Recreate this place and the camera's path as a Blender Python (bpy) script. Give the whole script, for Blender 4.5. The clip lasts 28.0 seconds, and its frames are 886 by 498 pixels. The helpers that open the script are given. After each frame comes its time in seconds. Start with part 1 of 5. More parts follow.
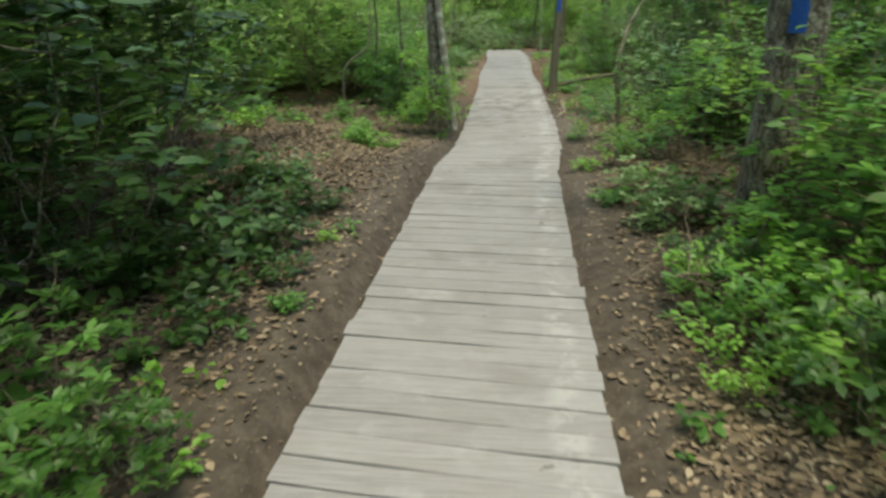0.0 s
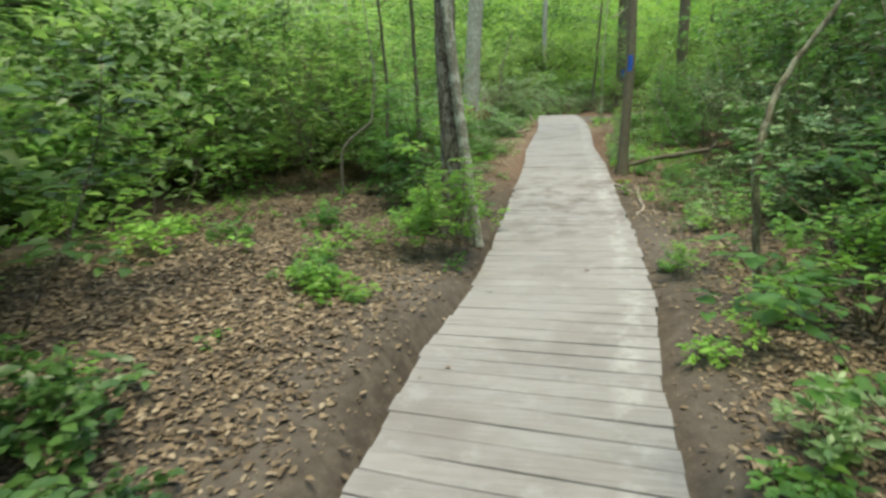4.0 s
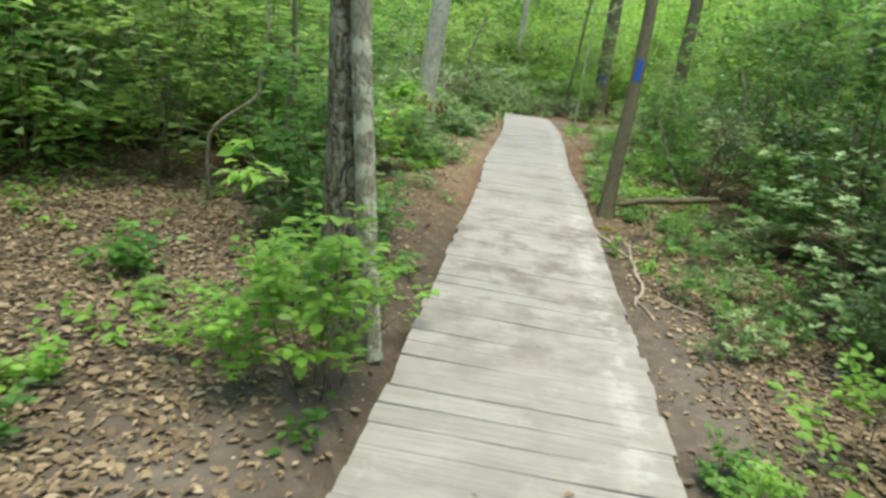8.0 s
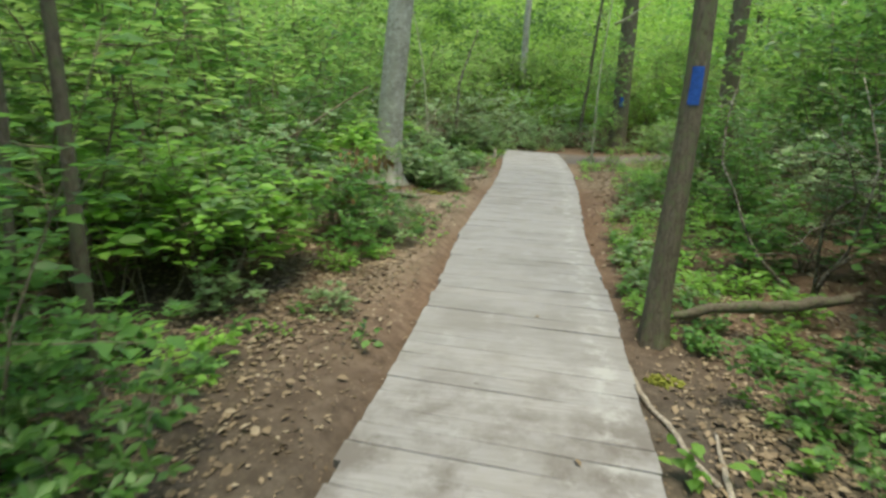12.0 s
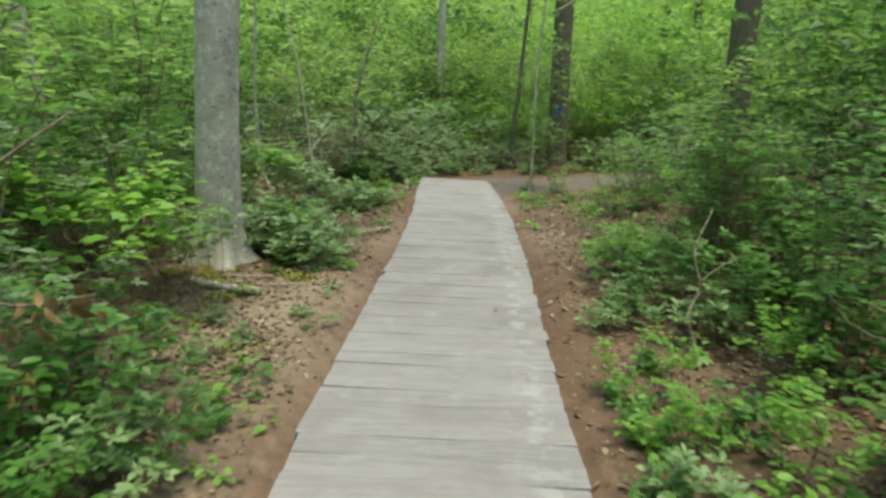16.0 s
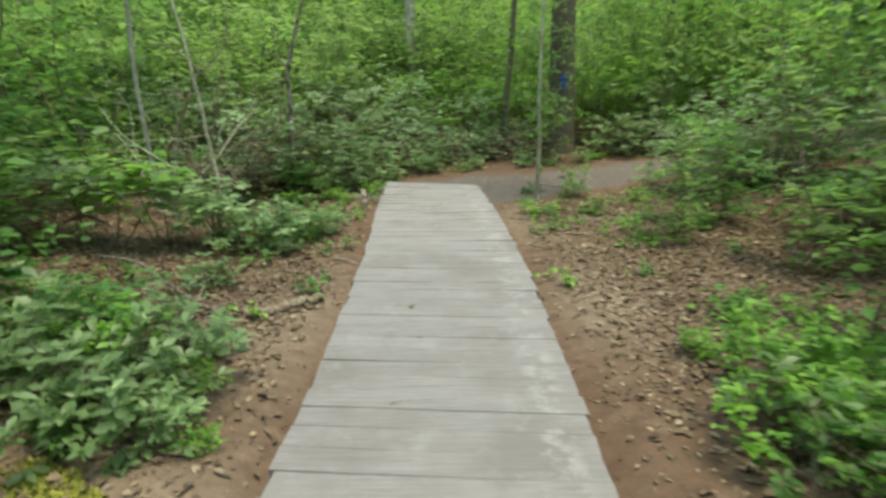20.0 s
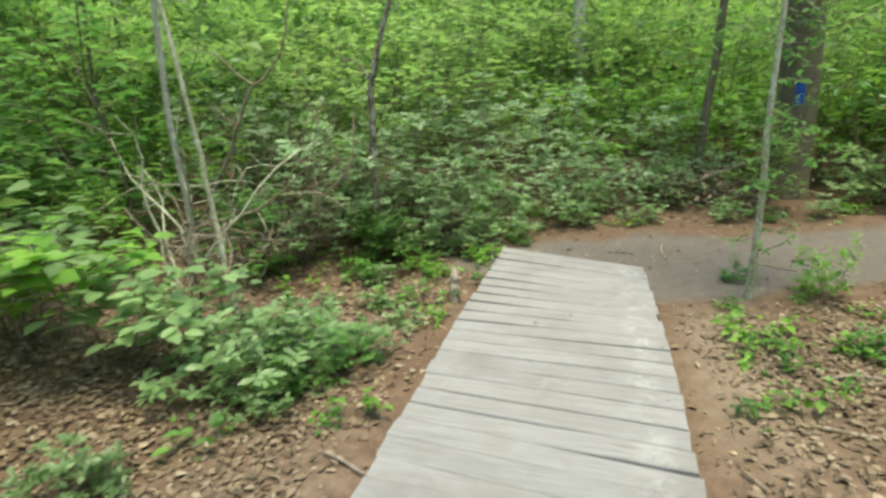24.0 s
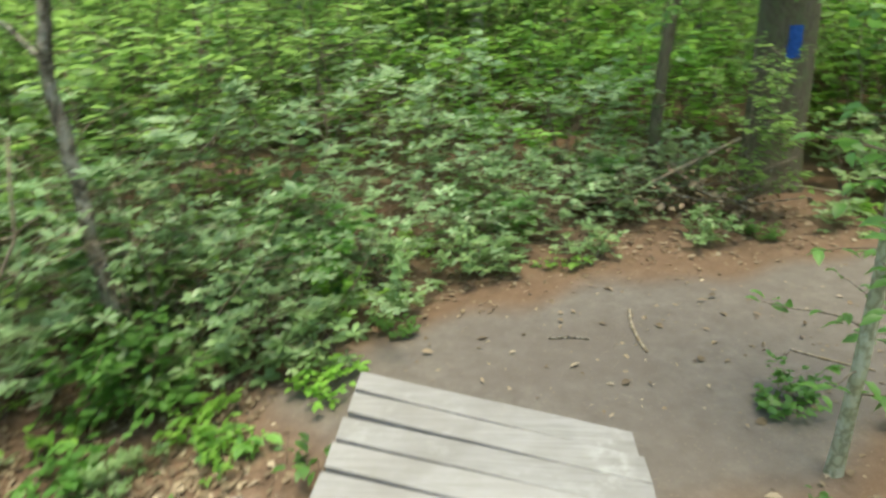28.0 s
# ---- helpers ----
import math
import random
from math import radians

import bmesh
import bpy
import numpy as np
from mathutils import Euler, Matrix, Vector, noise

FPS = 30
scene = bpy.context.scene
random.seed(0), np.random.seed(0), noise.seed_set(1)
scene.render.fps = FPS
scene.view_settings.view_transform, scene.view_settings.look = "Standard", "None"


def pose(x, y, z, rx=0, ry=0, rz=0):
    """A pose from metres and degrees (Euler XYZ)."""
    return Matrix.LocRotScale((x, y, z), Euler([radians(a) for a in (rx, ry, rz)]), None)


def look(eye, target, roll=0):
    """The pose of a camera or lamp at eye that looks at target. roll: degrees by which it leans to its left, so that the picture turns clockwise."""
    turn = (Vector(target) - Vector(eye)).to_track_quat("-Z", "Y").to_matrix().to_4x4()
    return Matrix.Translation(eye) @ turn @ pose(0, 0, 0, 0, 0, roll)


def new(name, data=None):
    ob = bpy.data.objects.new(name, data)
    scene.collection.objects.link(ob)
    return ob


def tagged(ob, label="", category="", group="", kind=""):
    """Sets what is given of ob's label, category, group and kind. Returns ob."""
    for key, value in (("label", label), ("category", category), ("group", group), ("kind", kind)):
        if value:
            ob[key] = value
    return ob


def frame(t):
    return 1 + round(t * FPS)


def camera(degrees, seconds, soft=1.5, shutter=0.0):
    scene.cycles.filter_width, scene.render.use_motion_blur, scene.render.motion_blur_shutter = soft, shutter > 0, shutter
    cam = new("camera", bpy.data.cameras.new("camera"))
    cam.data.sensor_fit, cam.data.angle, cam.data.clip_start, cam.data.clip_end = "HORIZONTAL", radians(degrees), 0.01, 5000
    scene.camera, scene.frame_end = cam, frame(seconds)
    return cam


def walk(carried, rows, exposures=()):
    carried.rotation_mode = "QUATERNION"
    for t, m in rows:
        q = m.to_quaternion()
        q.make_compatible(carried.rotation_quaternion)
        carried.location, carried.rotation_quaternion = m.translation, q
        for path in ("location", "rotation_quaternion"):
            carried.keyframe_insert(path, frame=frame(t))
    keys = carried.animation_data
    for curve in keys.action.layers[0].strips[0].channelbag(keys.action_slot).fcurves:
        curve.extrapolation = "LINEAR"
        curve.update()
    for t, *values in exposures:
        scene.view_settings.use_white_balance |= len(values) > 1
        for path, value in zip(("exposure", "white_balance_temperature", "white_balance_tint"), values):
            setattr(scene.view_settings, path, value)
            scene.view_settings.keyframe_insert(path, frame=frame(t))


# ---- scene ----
# ================= camera =================
cam = camera(73.3, 28.0, soft=2.8, shutter=0.5)
# seconds, eye (x, y, z), Euler degrees
PATH = [
    (0.0, 0.247, 0.000, 1.516, 67.81, 2.35, 6.62),
    (0.5, 0.233, 0.362, 1.533, 67.84, 1.38, 8.49),
    (1.0, 0.262, 0.745, 1.542, 72.36, 5.38, 4.10),
    (1.5, 0.291, 1.131, 1.537, 74.39, 2.98, 7.90),
    (2.0, 0.282, 1.483, 1.516, 71.33, 2.09, 4.86),
    (2.5, 0.303, 1.851, 1.492, 70.86, 6.30, 9.14),
    (3.0, 0.266, 2.235, 1.474, 71.19, 0.59, 11.70),
    (3.5, 0.267, 2.634, 1.467, 72.60, 6.70, 10.72),
    (4.0, 0.228, 2.993, 1.467, 73.51, 3.40, 11.86),
    (4.5, 0.178, 3.280, 1.467, 72.28, 3.31, 6.86),
    (6.5, 0.119, 4.506, 1.492, 74.00, -1.73, 7.61),
    (7.0, 0.084, 4.838, 1.477, 71.50, -0.10, 3.31),
    (7.5, 0.072, 5.211, 1.461, 72.23, -1.12, 8.02),
    (8.0, 0.030, 5.504, 1.431, 71.66, -5.46, 9.29),
    (8.5, 0.062, 5.892, 1.401, 69.67, 0.33, 3.66),
    (9.0, 0.048, 6.281, 1.389, 68.99, -4.38, 10.64),
    (9.5, 0.105, 6.609, 1.403, 69.26, -1.53, 3.38),
    (10.0, 0.162, 6.966, 1.399, 71.41, 0.45, 6.71),
    (10.5, 0.222, 7.327, 1.410, 71.82, 0.41, 10.30),
    (11.0, 0.242, 7.698, 1.415, 72.83, -1.81, 2.38),
    (11.5, 0.242, 8.108, 1.413, 74.67, -1.63, 11.28),
    (13.5, 0.179, 9.747, 1.445, 73.74, 0.21, 7.00),
    (14.0, 0.197, 10.168, 1.463, 76.83, 0.71, 12.12),
    (14.5, 0.191, 10.575, 1.457, 74.96, -0.04, 5.43),
    (15.0, 0.231, 10.943, 1.457, 75.93, 4.21, 6.80),
    (15.5, 0.209, 11.357, 1.464, 76.11, 2.87, 10.92),
    (16.0, 0.158, 11.805, 1.469, 75.21, -0.32, 3.45),
    (16.5, 0.117, 12.267, 1.470, 74.30, 2.64, 9.99),
    (17.0, 0.032, 12.653, 1.461, 71.77, -1.59, 5.21),
    (17.5, -0.043, 13.008, 1.451, 72.23, 0.93, 4.94),
    (18.0, -0.054, 13.370, 1.444, 72.82, 0.70, 8.61),
    (18.5, -0.024, 13.727, 1.436, 72.48, 2.78, -2.06),
    (19.0, 0.033, 14.088, 1.428, 73.43, 1.40, 2.17),
    (19.5, 0.079, 14.423, 1.417, 72.91, -1.10, 0.64),
    (20.0, 0.102, 14.744, 1.407, 72.89, 1.91, 1.33),
    (20.5, 0.132, 15.090, 1.403, 73.11, 3.04, 12.58),
    (22.5, 0.270, 16.448, 1.433, 71.21, 3.14, 13.93),
    (23.0, 0.246, 16.796, 1.444, 73.77, 0.56, 19.06),
    (23.5, 0.238, 17.114, 1.446, 72.51, -1.06, 14.64),
    (24.0, 0.294, 17.470, 1.443, 73.86, 2.70, 18.50),
    (24.5, 0.357, 17.804, 1.436, 73.62, 0.88, 14.95),
    (25.0, 0.368, 18.153, 1.433, 71.72, 1.04, 11.29),
    (25.5, 0.340, 18.492, 1.440, 74.87, -0.33, 17.84),
    (26.0, 0.307, 18.793, 1.452, 73.45, 0.01, 20.01),
    (26.5, 0.249, 19.116, 1.461, 72.08, 2.62, 14.35),
    (27.0, 0.178, 19.443, 1.474, 74.58, 6.49, 20.35),
    (27.5, 0.118, 19.741, 1.489, 68.64, 1.53, 16.27),
    (28.0, 0.018, 20.082, 1.501, 68.34, 4.70, 9.11),
]
walk(cam, [(t, pose(x, y, z, rx, ry, rz)) for t, x, y, z, rx, ry, rz in PATH],
     [(t, stops + 0.3, 8200, -3) for t, stops in ((0, 1.12), (1, 1.1), (2, 1.25), (3, 1.25), (4.5, 1.42), (7, 1.45), (8, 1.6), (9, 1.3), (11, 1.2), (14, 1.22), (17, 1.16), (18.5, 1.33), (20, 1.22), (22, 1.53), (23, 1.78), (24.3, 1.47), (25, 1.37), (26, 1.52), (27, 1.72), (28, 1.65))])

# ================= world and light =================
world = bpy.data.worlds.new("sky")
scene.world = world
world.use_nodes = True
wn = world.node_tree.nodes
sky = wn.new("ShaderNodeTexSky")
sky.sky_type, sky.sun_disc = "NISHITA", False
sky.sun_elevation, sky.sun_rotation = radians(80), radians(124)
wn["Background"].inputs["Strength"].default_value = 0.15
world.node_tree.links.new(sky.outputs[0], wn["Background"].inputs["Color"])
sun = new("sun", bpy.data.lights.new("sun", "SUN"))
sun.data.energy, sun.data.angle, sun.data.color = 1.5, radians(30), (1.0, 0.96, 0.88)
# compass of the sky's sun: rotation 124 degrees
sun.matrix_world = look((3, -2, 22), (0, 0, 0))


# ================= materials =================
def mat(name, build, rough=0.8, spec=0.3):
    m = bpy.data.materials.new(name)
    m.use_nodes = True
    nt = m.node_tree
    b = nt.nodes["Principled BSDF"]
    b.inputs["Roughness"].default_value = rough
    b.inputs["Specular IOR Level"].default_value = spec
    build(nt, b)
    return m


def node(nt, kind, **values):
    n = nt.nodes.new(kind)
    for k, v in values.items():
        n.inputs[k.replace("_", " ")].default_value = v
    return n


def ramp(nt, fac, stops):
    r = nt.nodes.new("ShaderNodeValToRGB")
    el = r.color_ramp.elements
    while len(el) < len(stops):
        el.new(0.5)
    for e, (p, c) in zip(el, stops):
        e.position, e.color = p, (*c, 1)
    nt.links.new(fac, r.inputs[0])
    return r.outputs[0]


def mixc(nt, fac, a, b, mode="MIX"):
    m = nt.nodes.new("ShaderNodeMix")
    m.data_type, m.blend_type = "RGBA", mode
    for s, v in ((m.inputs[0], fac), (m.inputs[6], a), (m.inputs[7], b)):
        if isinstance(v, (int, float)):
            s.default_value = v
        elif isinstance(v, tuple):
            s.default_value = (*v, 1)
        else:
            nt.links.new(v, s)
    return m.outputs[2]


def coords(nt, scale=(1, 1, 1), which="Object"):
    tc = nt.nodes.new("ShaderNodeTexCoord")
    mp = node(nt, "ShaderNodeMapping", Scale=scale)
    nt.links.new(tc.outputs[which], mp.inputs[0])
    return mp.outputs[0]


def noise_of(nt, vec, scale, detail=5, rough=0.6):
    n = node(nt, "ShaderNodeTexNoise", Scale=scale, Detail=detail, Roughness=rough)
    nt.links.new(vec, n.inputs["Vector"])
    return n.outputs[0]


def bump(nt, b, height, strength, dist):
    bp = node(nt, "ShaderNodeBump", Strength=strength, Distance=dist)
    nt.links.new(height, bp.inputs["Height"])
    nt.links.new(bp.outputs[0], b.inputs["Normal"])


def leaf_material(name, dark, mid, light, through_light=0.35, rough=0.45):
    def build(nt, b):
        geo = nt.nodes.new("ShaderNodeNewGeometry")
        info = nt.nodes.new("ShaderNodeObjectInfo")
        col = ramp(nt, geo.outputs["Random Per Island"], [(0.0, dark), (0.55, mid), (1.0, light)])
        n = noise_of(nt, coords(nt), 1.1, 3)
        col = mixc(nt, 0.45, col, ramp(nt, n, [(0.38, dark), (0.62, light)]))
        hsv = node(nt, "ShaderNodeHueSaturation")
        mr = node(nt, "ShaderNodeMapRange", To_Min=0.72, To_Max=1.28)
        nt.links.new(info.outputs["Random"], mr.inputs[0])
        nt.links.new(mr.outputs[0], hsv.inputs["Value"])
        nt.links.new(col, hsv.inputs["Color"])
        nt.links.new(hsv.outputs[0], b.inputs["Base Color"])
        tr = nt.nodes.new("ShaderNodeBsdfTranslucent")
        nt.links.new(mixc(nt, 0.5, hsv.outputs[0], tuple(min(1, c * 1.6) for c in light)), tr.inputs[0])
        mx = nt.nodes.new("ShaderNodeMixShader")
        mx.inputs[0].default_value = through_light
        nt.links.new(b.outputs[0], mx.inputs[1])
        nt.links.new(tr.outputs[0], mx.inputs[2])
        nt.links.new(mx.outputs[0], nt.nodes["Material Output"].inputs[0])
    return mat(name, build, rough, 0.5)


LEAF_MID = leaf_material("leaf_mid", (0.038, 0.11, 0.025), (0.09, 0.225, 0.047), (0.18, 0.37, 0.086), 0.45)
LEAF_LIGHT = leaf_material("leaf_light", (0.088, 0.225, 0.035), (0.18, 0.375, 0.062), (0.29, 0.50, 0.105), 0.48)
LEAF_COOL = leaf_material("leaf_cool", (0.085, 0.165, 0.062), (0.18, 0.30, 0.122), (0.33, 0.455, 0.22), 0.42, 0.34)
LEAF_THICKET = leaf_material("leaf_thicket", (0.075, 0.14, 0.06), (0.20, 0.325, 0.145), (0.39, 0.53, 0.31), 0.45, 0.32)
# darker leaf copies: the shade of the woods is put into their colour
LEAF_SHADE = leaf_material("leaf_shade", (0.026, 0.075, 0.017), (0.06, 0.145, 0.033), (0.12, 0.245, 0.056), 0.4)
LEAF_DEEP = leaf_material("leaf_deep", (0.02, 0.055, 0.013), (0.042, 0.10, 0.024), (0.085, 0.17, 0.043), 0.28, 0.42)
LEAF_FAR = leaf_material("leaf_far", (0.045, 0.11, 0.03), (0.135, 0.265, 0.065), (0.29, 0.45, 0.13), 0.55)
LEAF_CROWN = leaf_material("leaf_crown", (0.06, 0.14, 0.03), (0.11, 0.24, 0.04), (0.18, 0.34, 0.06), 0.6)


def dead_leaf_build(nt, b):
    geo = nt.nodes.new("ShaderNodeNewGeometry")
    col = ramp(nt, geo.outputs["Random Per Island"], [(0.0, (0.042, 0.029, 0.02)), (0.25, (0.10, 0.07, 0.046)),
               (0.6, (0.185, 0.132, 0.088)), (0.88, (0.27, 0.205, 0.142)), (1.0, (0.38, 0.31, 0.23))])
    col = mixc(nt, 0.25, col, ramp(nt, noise_of(nt, coords(nt), 2.2, 5), [(0.35, (0.085, 0.058, 0.038)), (0.65, (0.33, 0.25, 0.165))]))
    nt.links.new(col, b.inputs["Base Color"])


DEAD_LEAF = mat("dead_leaf", dead_leaf_build, 0.75)


def soil_build(nt, b):
    v = coords(nt)
    big, fine, grit = noise_of(nt, v, 0.9, 6), noise_of(nt, v, 9, 8, 0.7), noise_of(nt, v, 70, 4)
    soil = ramp(nt, fine, [(0.25, (0.06, 0.039, 0.028)), (0.5, (0.14, 0.09, 0.064)), (0.75, (0.215, 0.15, 0.11))])
    soil = mixc(nt, ramp(nt, big, [(0.42, (0, 0, 0)), (0.6, (0.7, 0.7, 0.7))]), soil, (0.128, 0.08, 0.054))
    sand = ramp(nt, fine, [(0.2, (0.095, 0.08, 0.072)), (0.55, (0.14, 0.121, 0.111)), (0.85, (0.187, 0.164, 0.15))])
    sand = mixc(nt, ramp(nt, noise_of(nt, v, 1.7, 5, 0.65), [(0.42, (0, 0, 0)), (0.66, (0.6, 0.6, 0.6))]), sand, (0.115, 0.095, 0.085))
    damp = nt.nodes.new("ShaderNodeAttribute")
    damp.attribute_name = "humus"
    dark = ramp(nt, fine, [(0.25, (0.034, 0.027, 0.021)), (0.5, (0.072, 0.058, 0.047)), (0.78, (0.13, 0.108, 0.088))])
    soil = mixc(nt, damp.outputs["Fac"], soil, dark)
    at = nt.nodes.new("ShaderNodeAttribute")
    at.attribute_name = "sand"
    col = mixc(nt, at.outputs["Fac"], soil, sand)
    dry = nt.nodes.new("ShaderNodeAttribute")
    dry.attribute_name = "dry"
    col = mixc(nt, dry.outputs["Fac"], col, ramp(nt, fine, [(0.25, (0.19, 0.145, 0.108)), (0.5, (0.27, 0.212, 0.16)), (0.75, (0.36, 0.292, 0.228))]))
    spots = ramp(nt, grit, [(0.62, (0, 0, 0)), (0.72, (0.5, 0.5, 0.5))])
    col = mixc(nt, spots, col, (0.28, 0.22, 0.165))
    nt.links.new(col, b.inputs["Base Color"])
    bump(nt, b, mixc(nt, 0.5, fine, grit), 0.55, 0.02)


SOIL = mat("soil", soil_build, 0.95, 0.15)


def plank_build(nt, b):
    info = nt.nodes.new("ShaderNodeObjectInfo")
    off = nt.nodes.new("ShaderNodeVectorMath")
    off.operation = "MULTIPLY_ADD"
    off.inputs[1].default_value, off.inputs[2].default_value = (37, 91, 13), (0, 0, 0)
    nt.links.new(info.outputs["Random"], off.inputs[0])
    add = nt.nodes.new("ShaderNodeVectorMath")
    nt.links.new(coords(nt), add.inputs[0])
    nt.links.new(off.outputs[0], add.inputs[1])
    st = node(nt, "ShaderNodeMapping", Scale=(2.2, 45, 45))
    nt.links.new(add.outputs[0], st.inputs[0])
    grain = noise_of(nt, st.outputs[0], 1.6, 6, 0.65)
    blot = noise_of(nt, add.outputs[0], 3.2, 6, 0.6)
    wood = ramp(nt, grain, [(0.22, (0.175, 0.164, 0.162)), (0.5, (0.252, 0.24, 0.244)), (0.8, (0.31, 0.30, 0.306))])
    wood = mixc(nt, ramp(nt, blot, [(0.45, (0, 0, 0)), (0.68, (0.55, 0.55, 0.55))]), wood, (0.215, 0.198, 0.19))
    hsv = node(nt, "ShaderNodeHueSaturation")
    mr = node(nt, "ShaderNodeMapRange", To_Min=0.94, To_Max=1.05)
    nt.links.new(info.outputs["Random"], mr.inputs[0])
    nt.links.new(mr.outputs[0], hsv.inputs["Value"])
    nt.links.new(wood, hsv.inputs["Color"])
    place = nt.nodes.new("ShaderNodeNewGeometry")
    stain = ramp(nt, noise_of(nt, place.outputs["Position"], 1.3, 5, 0.62), [(0.50, (0, 0, 0)), (0.66, (0.6, 0.6, 0.6))])
    stained = mixc(nt, stain, hsv.outputs[0], (0.168, 0.154, 0.148))
    where = nt.nodes.new("ShaderNodeSeparateXYZ")
    nt.links.new(place.outputs["Position"], where.inputs[0])
    span = node(nt, "ShaderNodeMapRange", From_Min=7.6, From_Max=11.8)
    nt.links.new(where.outputs[1], span.inputs[0])
    wet = mixc(nt, 1.0, ramp(nt, span.outputs[0], [(0.0, (0, 0, 0)), (0.35, (1, 1, 1)), (0.75, (1, 1, 1)), (1.0, (0, 0, 0))]),
               ramp(nt, noise_of(nt, place.outputs["Position"], 2.6, 6, 0.68), [(0.47, (0, 0, 0)), (0.62, (0.8, 0.8, 0.8))]), "MULTIPLY")
    stained = mixc(nt, wet, stained, (0.125, 0.108, 0.10))
    pale = ramp(nt, noise_of(nt, place.outputs["Position"], 4.5, 6, 0.7), [(0.56, (0, 0, 0)), (0.70, (0.45, 0.45, 0.45))])
    stained = mixc(nt, pale, stained, (0.335, 0.332, 0.335))
    # dark weather checks along the grain
    ck = node(nt, "ShaderNodeMapping", Scale=(1.4, 60, 30))
    nt.links.new(add.outputs[0], ck.inputs[0])
    checks = ramp(nt, noise_of(nt, ck.outputs[0], 1.2, 3, 0.5), [(0.70, (0, 0, 0)), (0.76, (0.75, 0.75, 0.75))])
    col = mixc(nt, checks, stained, (0.12, 0.10, 0.085))
    knots = ramp(nt, noise_of(nt, add.outputs[0], 11, 2, 0.4), [(0.76, (0, 0, 0)), (0.80, (0.7, 0.7, 0.7))])
    col = mixc(nt, knots, col, (0.09, 0.075, 0.065))
    # bleached wear along the margin of the walk
    sep = nt.nodes.new("ShaderNodeSeparateXYZ")
    nt.links.new(coords(nt), sep.inputs[0])
    edge = ramp(nt, sep.outputs[0], [(0.36, (0, 0, 0)), (0.43, (0.6, 0.6, 0.6)), (0.50, (0.6, 0.6, 0.6)), (0.56, (0, 0, 0))])
    patchy = ramp(nt, noise_of(nt, add.outputs[0], 7, 5, 0.65), [(0.48, (0, 0, 0)), (0.6, (0.9, 0.9, 0.9))])
    col = mixc(nt, mixc(nt, 1.0, edge, patchy, "MULTIPLY"), col, (0.385, 0.38, 0.38))
    nt.links.new(col, b.inputs["Base Color"])
    bump(nt, b, grain, 0.3, 0.003)


PLANK = mat("weathered_plank", plank_build, 0.85, 0.25)


def bark_material(name, dark, light, ridge=1.0, patch=None, stretch=0.22, scale=30, soft=0.45):
    """Bark: upright plates parted by dark furrows, fine grain, and lichen patches."""
    def build(nt, b):
        warp = node(nt, "ShaderNodeTexNoise", Scale=14.0, Detail=3.0)
        nt.links.new(coords(nt), warp.inputs["Vector"])
        base = coords(nt, (1, 1, stretch))
        mv = nt.nodes.new("ShaderNodeVectorMath")
        mv.operation = "MULTIPLY_ADD"
        mv.inputs[1].default_value = (0.05, 0.05, 0.05)
        nt.links.new(warp.outputs[1], mv.inputs[0])
        nt.links.new(base, mv.inputs[2])
        vo = node(nt, "ShaderNodeTexVoronoi", Scale=scale)
        vo.feature = "DISTANCE_TO_EDGE"
        nt.links.new(mv.outputs[0], vo.inputs["Vector"])
        crack = ramp(nt, vo.outputs["Distance"], [(0.0, (0, 0, 0)), (0.22, (1, 1, 1))])
        fine = noise_of(nt, coords(nt, (1, 1, 0.4)), 55, 6, 0.7)
        h = mixc(nt, soft, crack, fine)
        col = ramp(nt, h, [(0.18, dark), (0.5, tuple(0.35 * p + 0.65 * q for p, q in zip(dark, light))), (0.8, light)])
        if patch:
            pn = noise_of(nt, coords(nt, (1, 1, 0.6)), 17, 6, 0.72)
            col = mixc(nt, ramp(nt, pn, [(0.50, (0, 0, 0)), (0.57, (0.85, 0.85, 0.85))]), col, patch)
        nt.links.new(col, b.inputs["Base Color"])
        bump(nt, b, h, 0.9 * ridge, 0.03 * ridge)
    return mat(name, build, 0.9, 0.2)


BARK_DARK = bark_material("bark_dark", (0.04, 0.032, 0.026), (0.25, 0.215, 0.175), 1.0, (0.34, 0.325, 0.285))
BARK_BROWN = bark_material("bark_brown", (0.055, 0.044, 0.032), (0.175, 0.148, 0.112), 0.8, (0.13, 0.14, 0.08), 0.18, 30, 0.8)
def smooth_bark_build(nt, b):
    """Beech bark: smooth grey, with pale lichen blotches, dark flecks and faint rings."""
    v = coords(nt)
    soft, fine = noise_of(nt, v, 5, 5, 0.6), noise_of(nt, coords(nt, (1, 1, 2.5)), 38, 6, 0.7)
    col = ramp(nt, soft, [(0.3, (0.24, 0.225, 0.195)), (0.5, (0.37, 0.355, 0.31)), (0.7, (0.48, 0.465, 0.415))])
    col = mixc(nt, 0.35, col, ramp(nt, fine, [(0.3, (0.20, 0.185, 0.155)), (0.7, (0.43, 0.42, 0.38))]))
    col = mixc(nt, ramp(nt, noise_of(nt, v, 13, 6, 0.7), [(0.52, (0, 0, 0)), (0.62, (0.7, 0.7, 0.7))]), col, (0.56, 0.55, 0.50))
    col = mixc(nt, ramp(nt, noise_of(nt, coords(nt, (1, 1, 1.8)), 21, 4, 0.6), [(0.60, (0, 0, 0)), (0.67, (0.75, 0.75, 0.75))]), col, (0.11, 0.095, 0.07))
    nt.links.new(col, b.inputs["Base Color"])
    bump(nt, b, fine, 0.3, 0.006)


